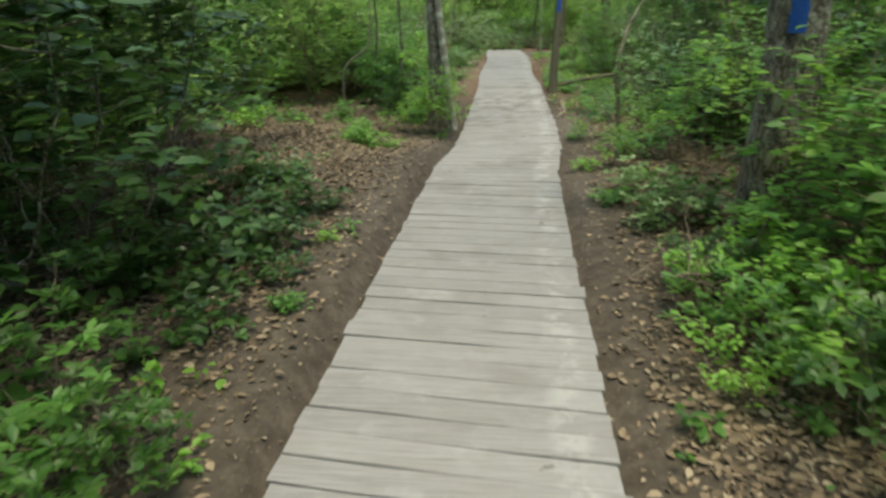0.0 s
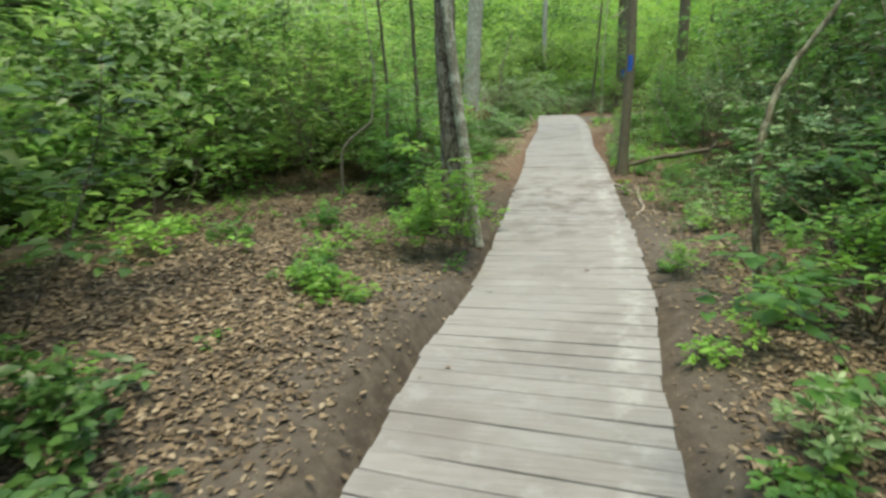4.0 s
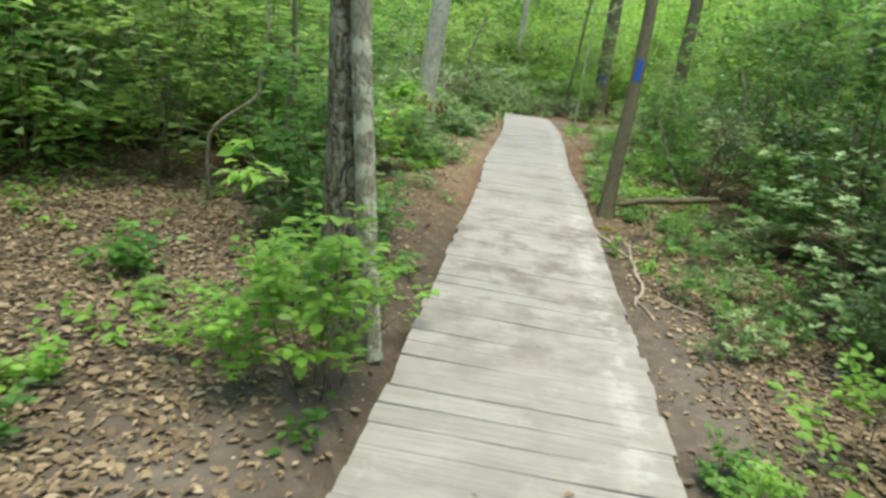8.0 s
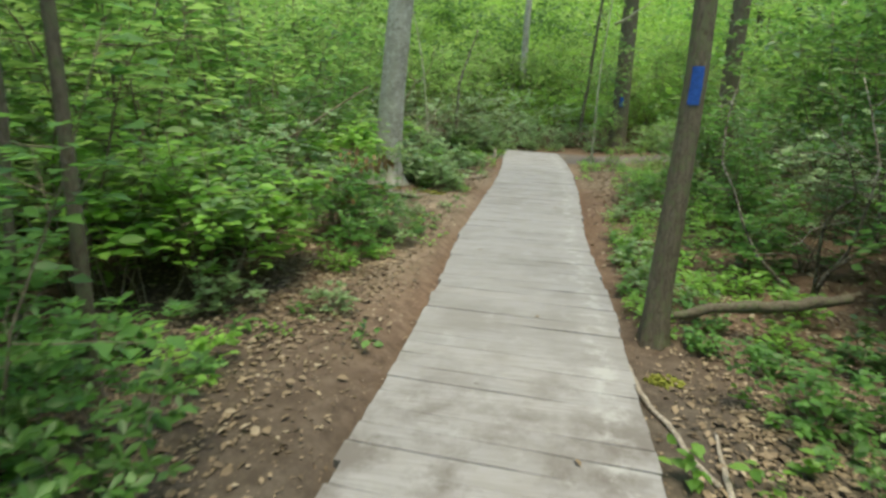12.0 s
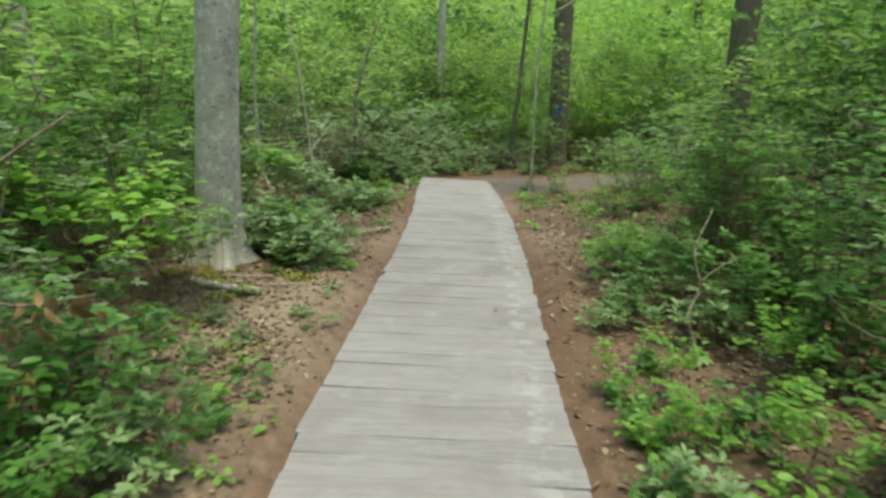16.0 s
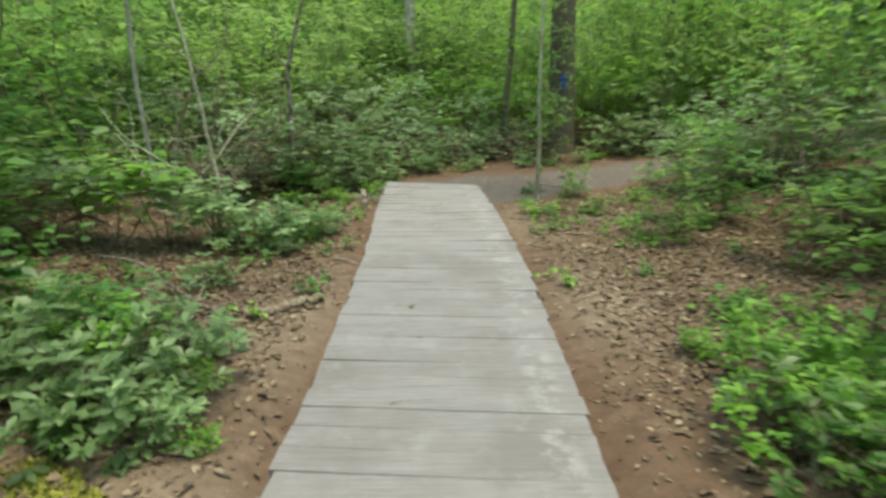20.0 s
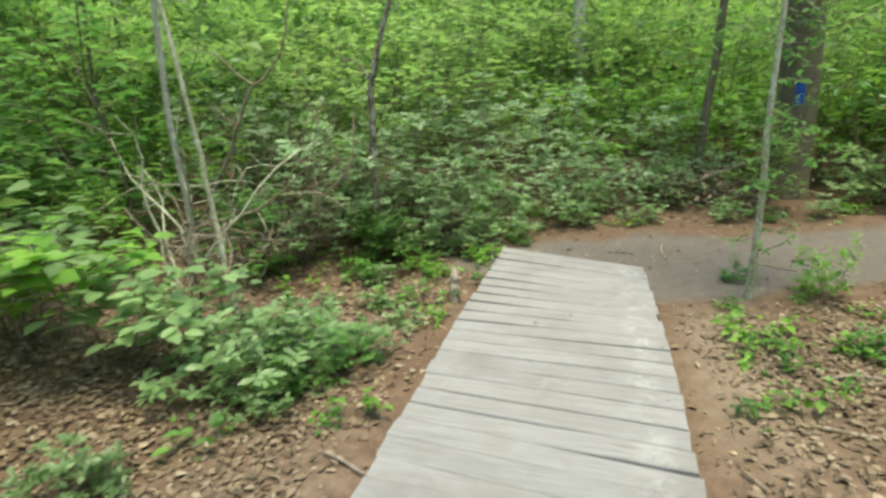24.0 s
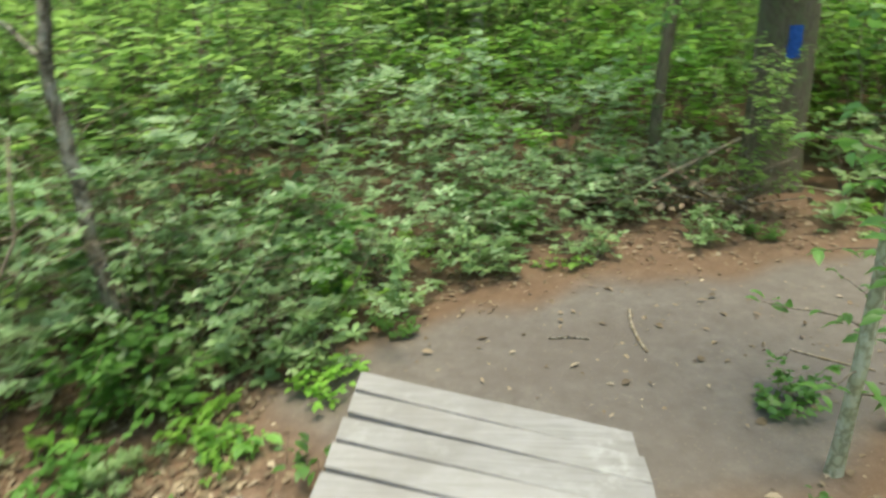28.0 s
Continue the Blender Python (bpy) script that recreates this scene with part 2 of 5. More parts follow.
BARK_PALE = mat("bark_pale", smooth_bark_build, 0.9, 0.2)
BARK_LICHEN = bark_material("bark_lichen", (0.10, 0.09, 0.07), (0.31, 0.29, 0.24), 0.5, (0.52, 0.51, 0.45), 0.5, 34, 0.7)
BARK_SAP = bark_material("bark_sapling", (0.22, 0.21, 0.145), (0.40, 0.39, 0.29), 0.3, (0.48, 0.48, 0.40), 0.6)
BARK_MOSSY = bark_material("bark_mossy", (0.06, 0.05, 0.034), (0.20, 0.18, 0.125), 0.5, (0.29, 0.29, 0.21), 0.5, 34, 0.7)
TWIG = bark_material("twig_bark", (0.10, 0.075, 0.055), (0.24, 0.20, 0.155), 0.4)
DEADWOOD = bark_material("dead_wood", (0.14, 0.11, 0.08), (0.33, 0.28, 0.22), 0.5, (0.22, 0.16, 0.10))
ROOT = bark_material("root_bark", (0.17, 0.14, 0.115), (0.34, 0.30, 0.255), 0.4)
LOG_END = mat("log_end", lambda nt, b: nt.links.new(ramp(nt, noise_of(nt, coords(nt), 60, 4),
              [(0.3, (0.30, 0.20, 0.11)), (0.7, (0.58, 0.45, 0.30))]), b.inputs["Base Color"]), 0.9)


def paint_build(nt, b):
    n = noise_of(nt, coords(nt), 45, 5, 0.7)
    nt.links.new(ramp(nt, n, [(0.3, (0.005, 0.04, 0.19)), (0.6, (0.01, 0.085, 0.38)), (0.8, (0.045, 0.15, 0.46))]), b.inputs["Base Color"])
    bump(nt, b, n, 0.5, 0.006)


BLUE_PAINT = mat("blue_paint", paint_build, 0.6)
MOSS = mat("moss", lambda nt, b: nt.links.new(ramp(nt, noise_of(nt, coords(nt), 25, 6),
           [(0.3, (0.12, 0.14, 0.025)), (0.7, (0.33, 0.33, 0.07))]), b.inputs["Base Color"]), 0.95)


def backdrop_build(nt, b):
    v = coords(nt)
    n = noise_of(nt, v, 0.9, 9, 0.75)
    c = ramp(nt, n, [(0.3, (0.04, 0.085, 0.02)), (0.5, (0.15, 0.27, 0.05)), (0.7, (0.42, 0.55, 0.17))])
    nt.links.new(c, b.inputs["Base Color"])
    # emission in place of sunlight on the far leaves
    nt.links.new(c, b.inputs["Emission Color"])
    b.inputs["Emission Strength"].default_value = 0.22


BACKDROP = mat("far_woods", backdrop_build, 1.0, 0.0)


# ================= mesh helpers =================
def fast_mesh(name, verts, loops, counts, material):
    """A mesh from flat arrays: places, corner indices, corners per face."""
    me = bpy.data.meshes.new(name)
    verts, loops, counts = np.asarray(verts, np.float32), np.asarray(loops, np.int32), np.asarray(counts, np.int32)
    me.vertices.add(len(verts))
    me.vertices.foreach_set("co", verts.ravel())
    me.loops.add(len(loops))
    me.loops.foreach_set("vertex_index", loops)
    me.polygons.add(len(counts))
    me.polygons.foreach_set("loop_start", np.concatenate([[0], np.cumsum(counts)[:-1]]).astype(np.int32))
    me.materials.append(material)
    me.update(calc_edges=True)
    return me


def unit(a):
    return a / np.maximum(np.linalg.norm(a, axis=-1, keepdims=True), 1e-9)


def leaf_mesh(name, base, axis, up, length, width, material, near=True, droop=0.25, fold=0.18, belly=(0.42, 0.44)):
    """Many leaves: base points, growing directions, upper sides, lengths, widths."""
    n = len(base)
    axis = unit(axis)
    side = unit(np.cross(axis, up))
    nor = np.cross(side, axis)
    L, W = length[:, None], width[:, None]
    if near:
        mid = base + axis * L * 0.5
        p = [base, base + axis * L * 0.28 - side * W * belly[0] + nor * W * fold, base + axis * L * 0.62 - side * W * belly[1] + nor * W * fold - nor * L * droop * 0.3,
             base + axis * L * 0.97 - nor * L * droop, base + axis * L * 0.62 + side * W * belly[1] + nor * W * fold - nor * L * droop * 0.3,
             base + axis * L * 0.28 + side * W * belly[0] + nor * W * fold, mid - nor * L * droop * 0.12]
        face = np.array([0, 6, 1, 1, 6, 2, 2, 6, 3, 6, 4, 3, 6, 5, 4, 0, 5, 6])
        counts = np.full(6 * n, 3)
    else:
        p = [base, base + axis * L * 0.45 - side * W * 0.5 + nor * W * fold, base + axis * L - nor * L * droop, base + axis * L * 0.45 + side * W * 0.5 + nor * W * fold]
        face = np.array([0, 2, 1, 0, 3, 2])
        counts = np.full(2 * n, 3)
    k = len(p)
    verts = np.stack(p, 1).reshape(-1, 3)
    loops = (np.arange(n)[:, None] * k + face[None, :]).ravel()
    return fast_mesh(name, verts, loops, counts, material)


def tube_arrays(paths, sides=6):
    """paths: list of (points, radii). Returns verts, loops, counts for tapered tubes."""
    V, Lp, C, off = [], [], [], 0
    ang = np.linspace(0, 2 * np.pi, sides, endpoint=False)
    for pts, rad in paths:
        pts, rad = np.asarray(pts, float), np.asarray(rad, float)
        tan = unit(np.gradient(pts, axis=0))
        ref = np.where(np.abs(tan[:, 2:3]) > 0.9, [[1.0, 0, 0]], [[0, 0, 1.0]])
        a = unit(np.cross(tan, ref))
        for i in range(1, len(a)):
            a[i] = unit(a[i - 1] - tan[i] * np.dot(a[i - 1], tan[i]))
        b = np.cross(tan, a)
        ring = pts[:, None, :] + rad[:, None, None] * (np.cos(ang)[None, :, None] * a[:, None, :] + np.sin(ang)[None, :, None] * b[:, None, :])
        m = len(pts)
        V.append(ring.reshape(-1, 3))
        i, j = np.meshgrid(np.arange(m - 1), np.arange(sides), indexing="ij")
        q = np.stack([i * sides + j, i * sides + (j + 1) % sides, (i + 1) * sides + (j + 1) % sides, (i + 1) * sides + j], -1) + off
        Lp.append(q.reshape(-1))
        C.append(np.full(q.shape[0] * q.shape[1], 4))
        Lp.append(off + np.arange(sides)[::-1])
        Lp.append(off + (m - 1) * sides + np.arange(sides))
        C.append([sides, sides])
        off += m * sides
    return np.concatenate(V), np.concatenate(Lp), np.concatenate(C)


def tube_mesh(name, paths, material, sides=6, smooth=True):
    me = fast_mesh(name, *tube_arrays(paths, sides), material)
    if smooth:
        me.polygons.foreach_set("use_smooth", np.ones(len(me.polygons), bool))
    return me


def part(name, data, parent, label="", m=None):
    ob = new(name, data)
    ob.parent = parent
    if m is not None:
        ob.matrix_basis = m
    if label:
        tagged(ob, label)
    return ob


def thing(name, m, label, category, group="", kind="", data=None):
    ob = new(name, data)
    ob.matrix_basis = m
    return tagged(ob, label, category, group, kind)


def bm_mesh(name, bm, material):
    me = bpy.data.meshes.new(name)
    bm.to_mesh(me)
    bm.free()
    me.materials.append(material)
    return me


# ================= plan =================
def deck_x(y):
    """The boardwalk's middle line."""
    return np.interp(y, [-3, 2, 4.8, 5.9, 6.8, 8, 10, 12.5, 14.2, 16, 17.2, 18.6, 20, 21, 22.2],
                     [0.0, 0.0, 0.012, 0.04, 0.135, 0.15, 0.115, 0.08, -0.015, -0.015, -0.005, -0.04, -0.105, -0.19, -0.27])


SPOTS = np.array([(-4, 5, 0.28), (-2.5, 6, 0.24), (-1.6, 6, 0.20), (-1.5, 4.5, 0.14), (-1.2, 3, 0.05), (-1.5, 1, -0.05), (-0.8, 4.5, -0.03), (-0.8, 7, -0.02),
                  (-1.0, 8, 0.0), (-1.6, 10, -0.05), (-2, 12.5, -0.05), (-1, 14.5, -0.06), (-1.9, 16.6, -0.03), (-0.9, 18.4, -0.09), (-1.1, 21.5, -0.16),
                  (1.2, 2, -0.1), (1.2, 5, -0.1), (0.85, 8.3, -0.12), (0.87, 9.5, -0.18), (0.9, 11.3, -0.16), (1.2, 14, -0.12), (1.2, 19, -0.09), (1.1, 20.2, -0.18),
                  (0.5, 22.5, -0.215), (2, 23.5, -0.215), (4.5, 25, -0.2), (-1.5, 23, -0.12), (0, 25, -0.1), (2, 26, -0.18), (-4, 20, 0.0), (5, 10, -0.05), (5, 18, -0.05)])


def hills(x, y):
    return 0.035 * np.sin(1.3 * x + 0.7 * y) + 0.03 * np.sin(2.1 * y - 1.7 * x + 1) + 0.012 * np.sin(5.3 * x + 1.1) * np.sin(4.7 * y)


def trail_mid(x):
    return np.interp(x, [-1.2, -0.3, 0.6, 1.6, 2.6, 6, 14, 40], [22.3, 22.45, 22.75, 23.15, 23.65, 25.2, 28, 34])


def trail_half(x):
    return np.interp(x, [-1.35, -1.0, -0.5, 0.2, 1.5, 3, 40], [0.0, 0.38, 0.72, 0.95, 0.8, 0.7, 0.8])


def sandiness(x, y):
    """1 on the trodden sand of the trail, less on the worn strips beside the boards."""
    wob = 0.10 * np.sin(5 * x + 1.3 * y) + 0.07 * np.sin(11 * x - 3 * y)
    d = trail_half(x) + 0.5 * wob - np.abs(y - trail_mid(x))
    s = np.clip(d / 0.22 + 0.5, 0, 1) * (x > -1.4)
    worn = [(-1.0, 7.0, 0.4, 0.8, 0.75), (1.15, 8.3, 0.45, 1.2, 0.7), (-1.0, 4.8, 0.25, 1.3, 0.4), (0.9, 5.6, 0.3, 1.2, 0.4)]
    for cx, cy, sx, sy, k in worn:
        s = np.maximum(s, k * np.exp(-((x - cx) / sx) ** 2 - ((y - cy) / sy) ** 2))
    return s


def dryness(x, y):
    """1 on the pale, trodden dry earth beside the later boards."""
    s = np.zeros(np.shape(x))
    for cx, cy, sx, sy, k in [(1.0, 18.4, 0.32, 0.7, 0.75), (-1.0, 18.2, 0.4, 1.0, 0.6), (0.85, 20.6, 0.3, 0.8, 0.6), (-1.0, 13.4, 0.25, 1.2, 0.5), (-1.0, 15.0, 0.4, 0.9, 0.55), (-1.35, 15.8, 0.55, 0.8, 0.9), (0.8, 21.0, 0.3, 0.8, 0.55), (-1.5, 15.3, 0.6, 0.7, 0.9), (-1.2, 16.2, 0.5, 0.6, 0.8)]:
        s = np.maximum(s, k * np.exp(-((x - cx) / sx) ** 2 - ((y - cy) / sy) ** 2))
    return s


def ground_z(x, y):
    x, y = np.asarray(x, float), np.asarray(y, float)
    w = np.exp(-((x[..., None] - SPOTS[:, 0]) ** 2 + (y[..., None] - SPOTS[:, 1]) ** 2) / (2 * 0.75 ** 2)) + 1e-9
    z = (w * SPOTS[:, 2]).sum(-1) / w.sum(-1)
    wide = np.clip(w.sum(-1) / 0.05, 0, 1)
    z = z * wide + (1 - wide) * -0.03
    s = sandiness(x, y)
    z = z + hills(x, y) * (1 - 0.8 * s) * np.clip((np.hypot(x, 0.0) - 0.4) / 2.0, 0.15, 1.0)
    under = np.clip((0.80 - np.abs(x - deck_x(y))) / 0.16, 0, 1) * (y < 22.4)
    z = np.where(under > 0, np.minimum(z, z * (1 - under) + under * np.minimum(z, -0.15)), z)
    far = np.clip((np.hypot(x, y - 12) - 45) / 60, 0, 1)
    return z + far * 1.5


def graded(fine_lo, fine_hi, step, far):
    out, s, v = list(np.arange(fine_lo, fine_hi + step / 2, step)), step, fine_hi
    while v < far:
        s *= 1.22
        v += s
        out.append(v)
    s, v = step, fine_lo
    while v > -far:
        s *= 1.22
        v -= s
        out.insert(0, v)
    return np.array(out)


gx, gy = graded(-5, 5, 0.09, 400), graded(-2, 28, 0.09, 400)
GX, GY = np.meshgrid(gx, gy)
GZ = ground_z(GX, GY)
nx, ny = len(gx), len(gy)
ii, jj = np.meshgrid(np.arange(ny - 1), np.arange(nx - 1), indexing="ij")
quads = np.stack([ii * nx + jj, ii * nx + jj + 1, (ii + 1) * nx + jj + 1, (ii + 1) * nx + jj], -1).reshape(-1)
ground_me = fast_mesh("ground", np.stack([GX, GY, GZ], -1).reshape(-1, 3), quads, np.full((ny - 1) * (nx - 1), 4), SOIL)
ground_me.polygons.foreach_set("use_smooth", np.ones(len(ground_me.polygons), bool))
sand_at = ground_me.attributes.new("sand", "FLOAT", "POINT")
sand_at.data.foreach_set("value", sandiness(GX, GY).reshape(-1).astype(np.float32))
dry_at = ground_me.attributes.new("dry", "FLOAT", "POINT")
dry_at.data.foreach_set("value", dryness(GX, GY).reshape(-1).astype(np.float32))
humus_at = ground_me.attributes.new("humus", "FLOAT", "POINT")
humus_at.data.foreach_set("value", np.clip((13.2 + 0.6 * np.sin(2 * GX) - GY) / 2.5, 0, 1).reshape(-1).astype(np.float32))
thing("ground", Matrix(), "brown forest soil with a trodden sandy trail", "ground", kind="structure", data=ground_me)


# ================= boardwalk =================
boardwalk = thing("boardwalk", Matrix(), "weathered grey wooden boardwalk of cross planks", "boardwalk", kind="structure")


def plank_mesh(length, width, thick, skew, head, r, c):
    """A board along x, askew, with its ends cut along the walk's edge, rounded edges and slightly ragged ends."""
    bm = bmesh.new()
    rings = []
    slope, edge = math.tan(radians(skew)), math.tan(head)
    for k in range(5):
        x = -length / 2 + length * k / 4
        wob, lift = r.uniform(-0.002, 0.002), r.uniform(-0.0025, 0.0025)
        w = width / 2 + r.uniform(-0.4, 0.2) * (PITCH - width)
        prof = [(-w, -thick), (-w, -c), (-w + c, 0), (w - c, 0), (w, -c), (w, -thick)]
        cut = r.uniform(-0.05, 0.05) if k in (0, 4) else 0
        rings.append([bm.verts.new((x + q * (edge + cut) if k in (0, 4) else x, q + wob + x * slope, z + lift)) for q, z in prof])
    for a, b in zip(rings, rings[1:]):
        for k in range(6):
            bm.faces.new((a[k], b[k], b[(k + 1) % 6], a[(k + 1) % 6]))
    bm.faces.new(rings[0])
    bm.faces.new(rings[-1][::-1])
    bmesh.ops.recalc_face_normals(bm, faces=bm.faces)
    return bm_mesh("plank", bm, PLANK)


PITCH = 0.1435


def deck_skew(y):
    return np.interp(y, [-3, 3.5, 4.8, 6.5, 7.5, 9, 12, 14, 17, 19, 20, 20.7, 21.3, 22.2], [-5, -6, -8, -3, 0, -5, -5, -1, -5, -6, -3, -1, -9, -19])


y, r = -2.47, random.Random(3)
while y < 22.1:
    head = math.atan((float(deck_x(y + 0.2)) - float(deck_x(y - 0.2))) / 0.4)
    if y < 6.6:
        gap, worn = r.choice((0.002, 0.004, 0.006, 0.008)), r.choice((0.002, 0.004))
    elif y < 8.4:
        gap, worn = r.choice((0.001, 0.0025, 0.004, 0.007)), 0.003
    elif y < 10.8:
        gap, worn = r.choice((0.0006, 0.0025, 0.0045)), 0.002
    elif y < 19.4:
        gap, worn = r.choice((0.0004, 0.0006, 0.0008, 0.0022, 0.003)), 0.0013
    elif y < 20.6:
        gap, worn = r.choice((0.005, 0.006, 0.008)), 0.005
    else:
        gap, worn = r.choice((0.007, 0.009, 0.011)), 0.004
    wide = float(np.interp(y, [20.5, 21.5, 22.1], [1.225, 1.18, 1.14])) + r.uniform(-0.012, 0.012) + (0.025 if r.random() < 0.08 else 0)
    me = plank_mesh(wide, PITCH - gap, 0.038, float(deck_skew(y)) + r.uniform(-0.35, 0.35), head, r, worn)
    part("plank", me, boardwalk, m=pose(float(deck_x(y)) + r.uniform(-0.008, 0.008), y, r.uniform(-0.002, 0.002), r.uniform(-0.4, 0.4), r.uniform(-0.15, 0.15), 0))
    y += PITCH


def beam_mesh(y0, y1, off, w, h, top):
    """A stringer that follows the deck's middle line."""
    bm = bmesh.new()
    rings = []
    for yy in np.linspace(y0, y1, 9):
        x = float(deck_x(yy)) + off
        rings.append([bm.verts.new((x + a * w / 2, yy, top + b)) for a, b in ((-1, 0), (1, 0), (1, -h), (-1, -h))])
    for a, b in zip(rings, rings[1:]):
        for q in range(4):
            bm.faces.new((a[q], a[(q + 1) % 4], b[(q + 1) % 4], b[q]))
    bm.faces.new(rings[0][::-1])
    bm.faces.new(rings[-1])
    bmesh.ops.recalc_face_normals(bm, faces=bm.faces)
    return bm_mesh("stringer", bm, PLANK)


for off in (-0.46, 0.0, 0.46):
    for q in range(5):
        a = -2.6 + q * 4.88
        part("stringer", beam_mesh(a, min(a + 4.87, 21.75 - 0.15 * off), off, 0.085, 0.12, -0.043), boardwalk)


# ================= plants =================
def branch(r, start, heading, length, bend=0.3, steps=6, rise=0.15):
    """A wandering line of points."""
    pts, p, d = [np.array(start, float)], np.array(start, float), unit(np.array(heading, float))
    for _ in range(steps):
        d = unit(d + r.normal(0, bend, 3) * 0.5 + np.array([0, 0, rise]))
        p = p + d * length / steps
        pts.append(p.copy())
    return np.array(pts)


def grow(seed, height, spread, stems, leaf, count, leaf_mat, stem_mat, near=True, bare=0.25, slim=0.5, flat=0.5, twigs=6, thick=0.008, droop=0.18, tilt_up=0.36, rise=0.7, whorl=0):
    """A bush: stems with side twigs, and leaves set along the twigs, or in whorls of so many at their ends. Returns the stem mesh and the leaf mesh."""
    r = np.random.default_rng(seed)
    paths, twig_list = [], []
    for s in range(stems):
        a = 2 * np.pi * (s + r.uniform(0, 0.8)) / stems
        tilt = spread / height * r.uniform(0.3, 1.0)
        h = height * r.uniform(0.7, 1.0)
        line = branch(r, (0.05 * np.cos(a), 0.05 * np.sin(a), -0.06), (np.cos(a) * tilt, np.sin(a) * tilt, 1), h * 1.05, 0.32, 7, 0.12)
        paths.append((line, np.linspace(thick, thick * 0.3, len(line))))
        twig_list.append(line[int(len(line) * 0.5):])
        for t in range(twigs):
            u = r.uniform(bare, 1.0)
            q = u * (len(line) - 1)
            i = min(int(q), len(line) - 2)
            p = line[i] + (line[i + 1] - line[i]) * (q - i)
            b = r.uniform(0, 2 * np.pi)
            tl = spread * r.uniform(0.35, 0.8) * (1.15 - 0.6 * u)
            tw = branch(r, p, (np.cos(b), np.sin(b), r.uniform(0.0, rise)), tl, 0.3, 4, 0.05 * rise)
            paths.append((tw, np.linspace(thick * 0.45, thick * 0.15, len(tw))))
            twig_list.append(tw)
    lens = np.array([np.linalg.norm(np.diff(t, axis=0), axis=1).sum() for t in twig_list])
    pick = r.choice(len(twig_list), count, p=lens / lens.sum())
    base, axis = np.zeros((count, 3)), np.zeros((count, 3))
    for n, t in enumerate(pick):
        tw = twig_list[t]
        q = r.uniform(0.1, 1.0) ** 0.8 * (len(tw) - 1)
        i = min(int(q), len(tw) - 2)
        base[n] = tw[i] + (tw[i + 1] - tw[i]) * (q - i)
        d = unit(tw[i + 1] - tw[i])
        sidev = np.cross(d, (0, 0, 1.0)) * (1 if n % 2 else -1)
        axis[n] = d * r.uniform(0.2, 0.9) + unit(sidev + 1e-6) * r.uniform(0.5, 1.0) + r.normal(0, 0.25, 3)
    if whorl:
        for k in range(0, count - count % whorl, whorl):
            tw = twig_list[pick[k]]
            q = (1.0 if r.random() < 0.55 else r.uniform(0.45, 1.0)) * (len(tw) - 1)
            i = min(int(q), len(tw) - 2)
            spot, d, a0 = tw[i] + (tw[i + 1] - tw[i]) * (q - i) + r.normal(0, leaf * 0.25, 3), unit(tw[i + 1] - tw[i]), r.uniform(0, 6.28)
            for m in range(whorl):
                a = a0 + 6.283 * m / whorl + r.normal(0, 0.2)
                base[k + m] = spot
                axis[k + m] = np.array([math.cos(a), math.sin(a), r.uniform(-0.15, 0.5)]) + 0.45 * d
    else:
        base += r.normal(0, leaf * 0.3, base.shape)
        axis[:, 2] *= 1 - flat
    up = np.array([0, 0, 1.0]) + r.normal(0, tilt_up, (count, 3))
    ln = leaf * r.uniform(0.6, 1.25, count)
    stem = tube_mesh("stem", paths, stem_mat, 4)
    fol = leaf_mesh("foliage", base, axis, up, ln, ln * slim * r.uniform(0.85, 1.15, count), leaf_mat, near, droop, 0.1, (0.3, 0.5) if whorl else (0.42, 0.44))
    return stem, fol


def plant_kind(name, label, category, variants):
    """variants: (stem mesh, leaf mesh) pairs. Returns a planter that sets one plant down."""
    def put(x, y, turn, scale=1.0, tall=1.0, v=0, note="", lean=(0, 0)):
        ob = thing(name, Matrix(), note or label, category, group=label)
        stem, fol = variants[v % len(variants)]
        tagged(part("stem", stem, ob), kind="stuff")
        tagged(part("foliage", fol, ob), kind="stuff")
        ob.matrix_basis = Matrix.LocRotScale((x, y, float(ground_z(x, y))), Euler((radians(lean[0]), radians(lean[1]), turn)), (scale, scale, scale * tall))
        return ob
    return put


SHRUB = plant_kind("shrub", "leafy green woodland shrub growing from the forest floor", "shrub",
                   [grow(10 + k, 1.25, 0.8, 6, 0.118, 620, LEAF_MID, TWIG, True, 0.08, 0.56, 0.75, 7, 0.008, 0.12, 0.28, 0.4) for k in range(4)])
BRIGHT = plant_kind("sapling", "young broadleaf sapling with bright yellow-green leaves", "sapling",
                    [grow(30 + k, 0.95, 0.6, 4, 0.082, 300, LEAF_LIGHT, TWIG, True, 0.3, 0.52, 0.85, 6, 0.006, 0.08, 0.24) for k in range(3)])
COOL = plant_kind("broadleaf_bush", "low bush with glossy blue-green oval leaves", "bush",
                  [grow(50 + k, 0.5, 0.42, 8, 0.088, 330, LEAF_COOL, TWIG, True, 0.1, 0.44, 0.55, 6, 0.005, whorl=5) for k in range(3)])
LOW = plant_kind("undergrowth_plant", "low spreading leafy plant of the undergrowth", "plant",
                 [grow(60 + k, 0.36, 0.38, 6, 0.08, 200, LEAF_MID if k % 2 else LEAF_LIGHT, TWIG, True, 0.1, 0.58, 0.65, 4, 0.004) for k in range(4)])
THICKET = plant_kind("thicket_bush", "dense small-leaved dark green thicket bush", "bush",
                     [grow(70 + k, 1.6, 1.0, 10, 0.092, 1300, LEAF_THICKET, TWIG, True, 0.05, 0.46, 0.7, 12, 0.008, 0.12, 0.3, 0.5, whorl=5) for k in range(3)])
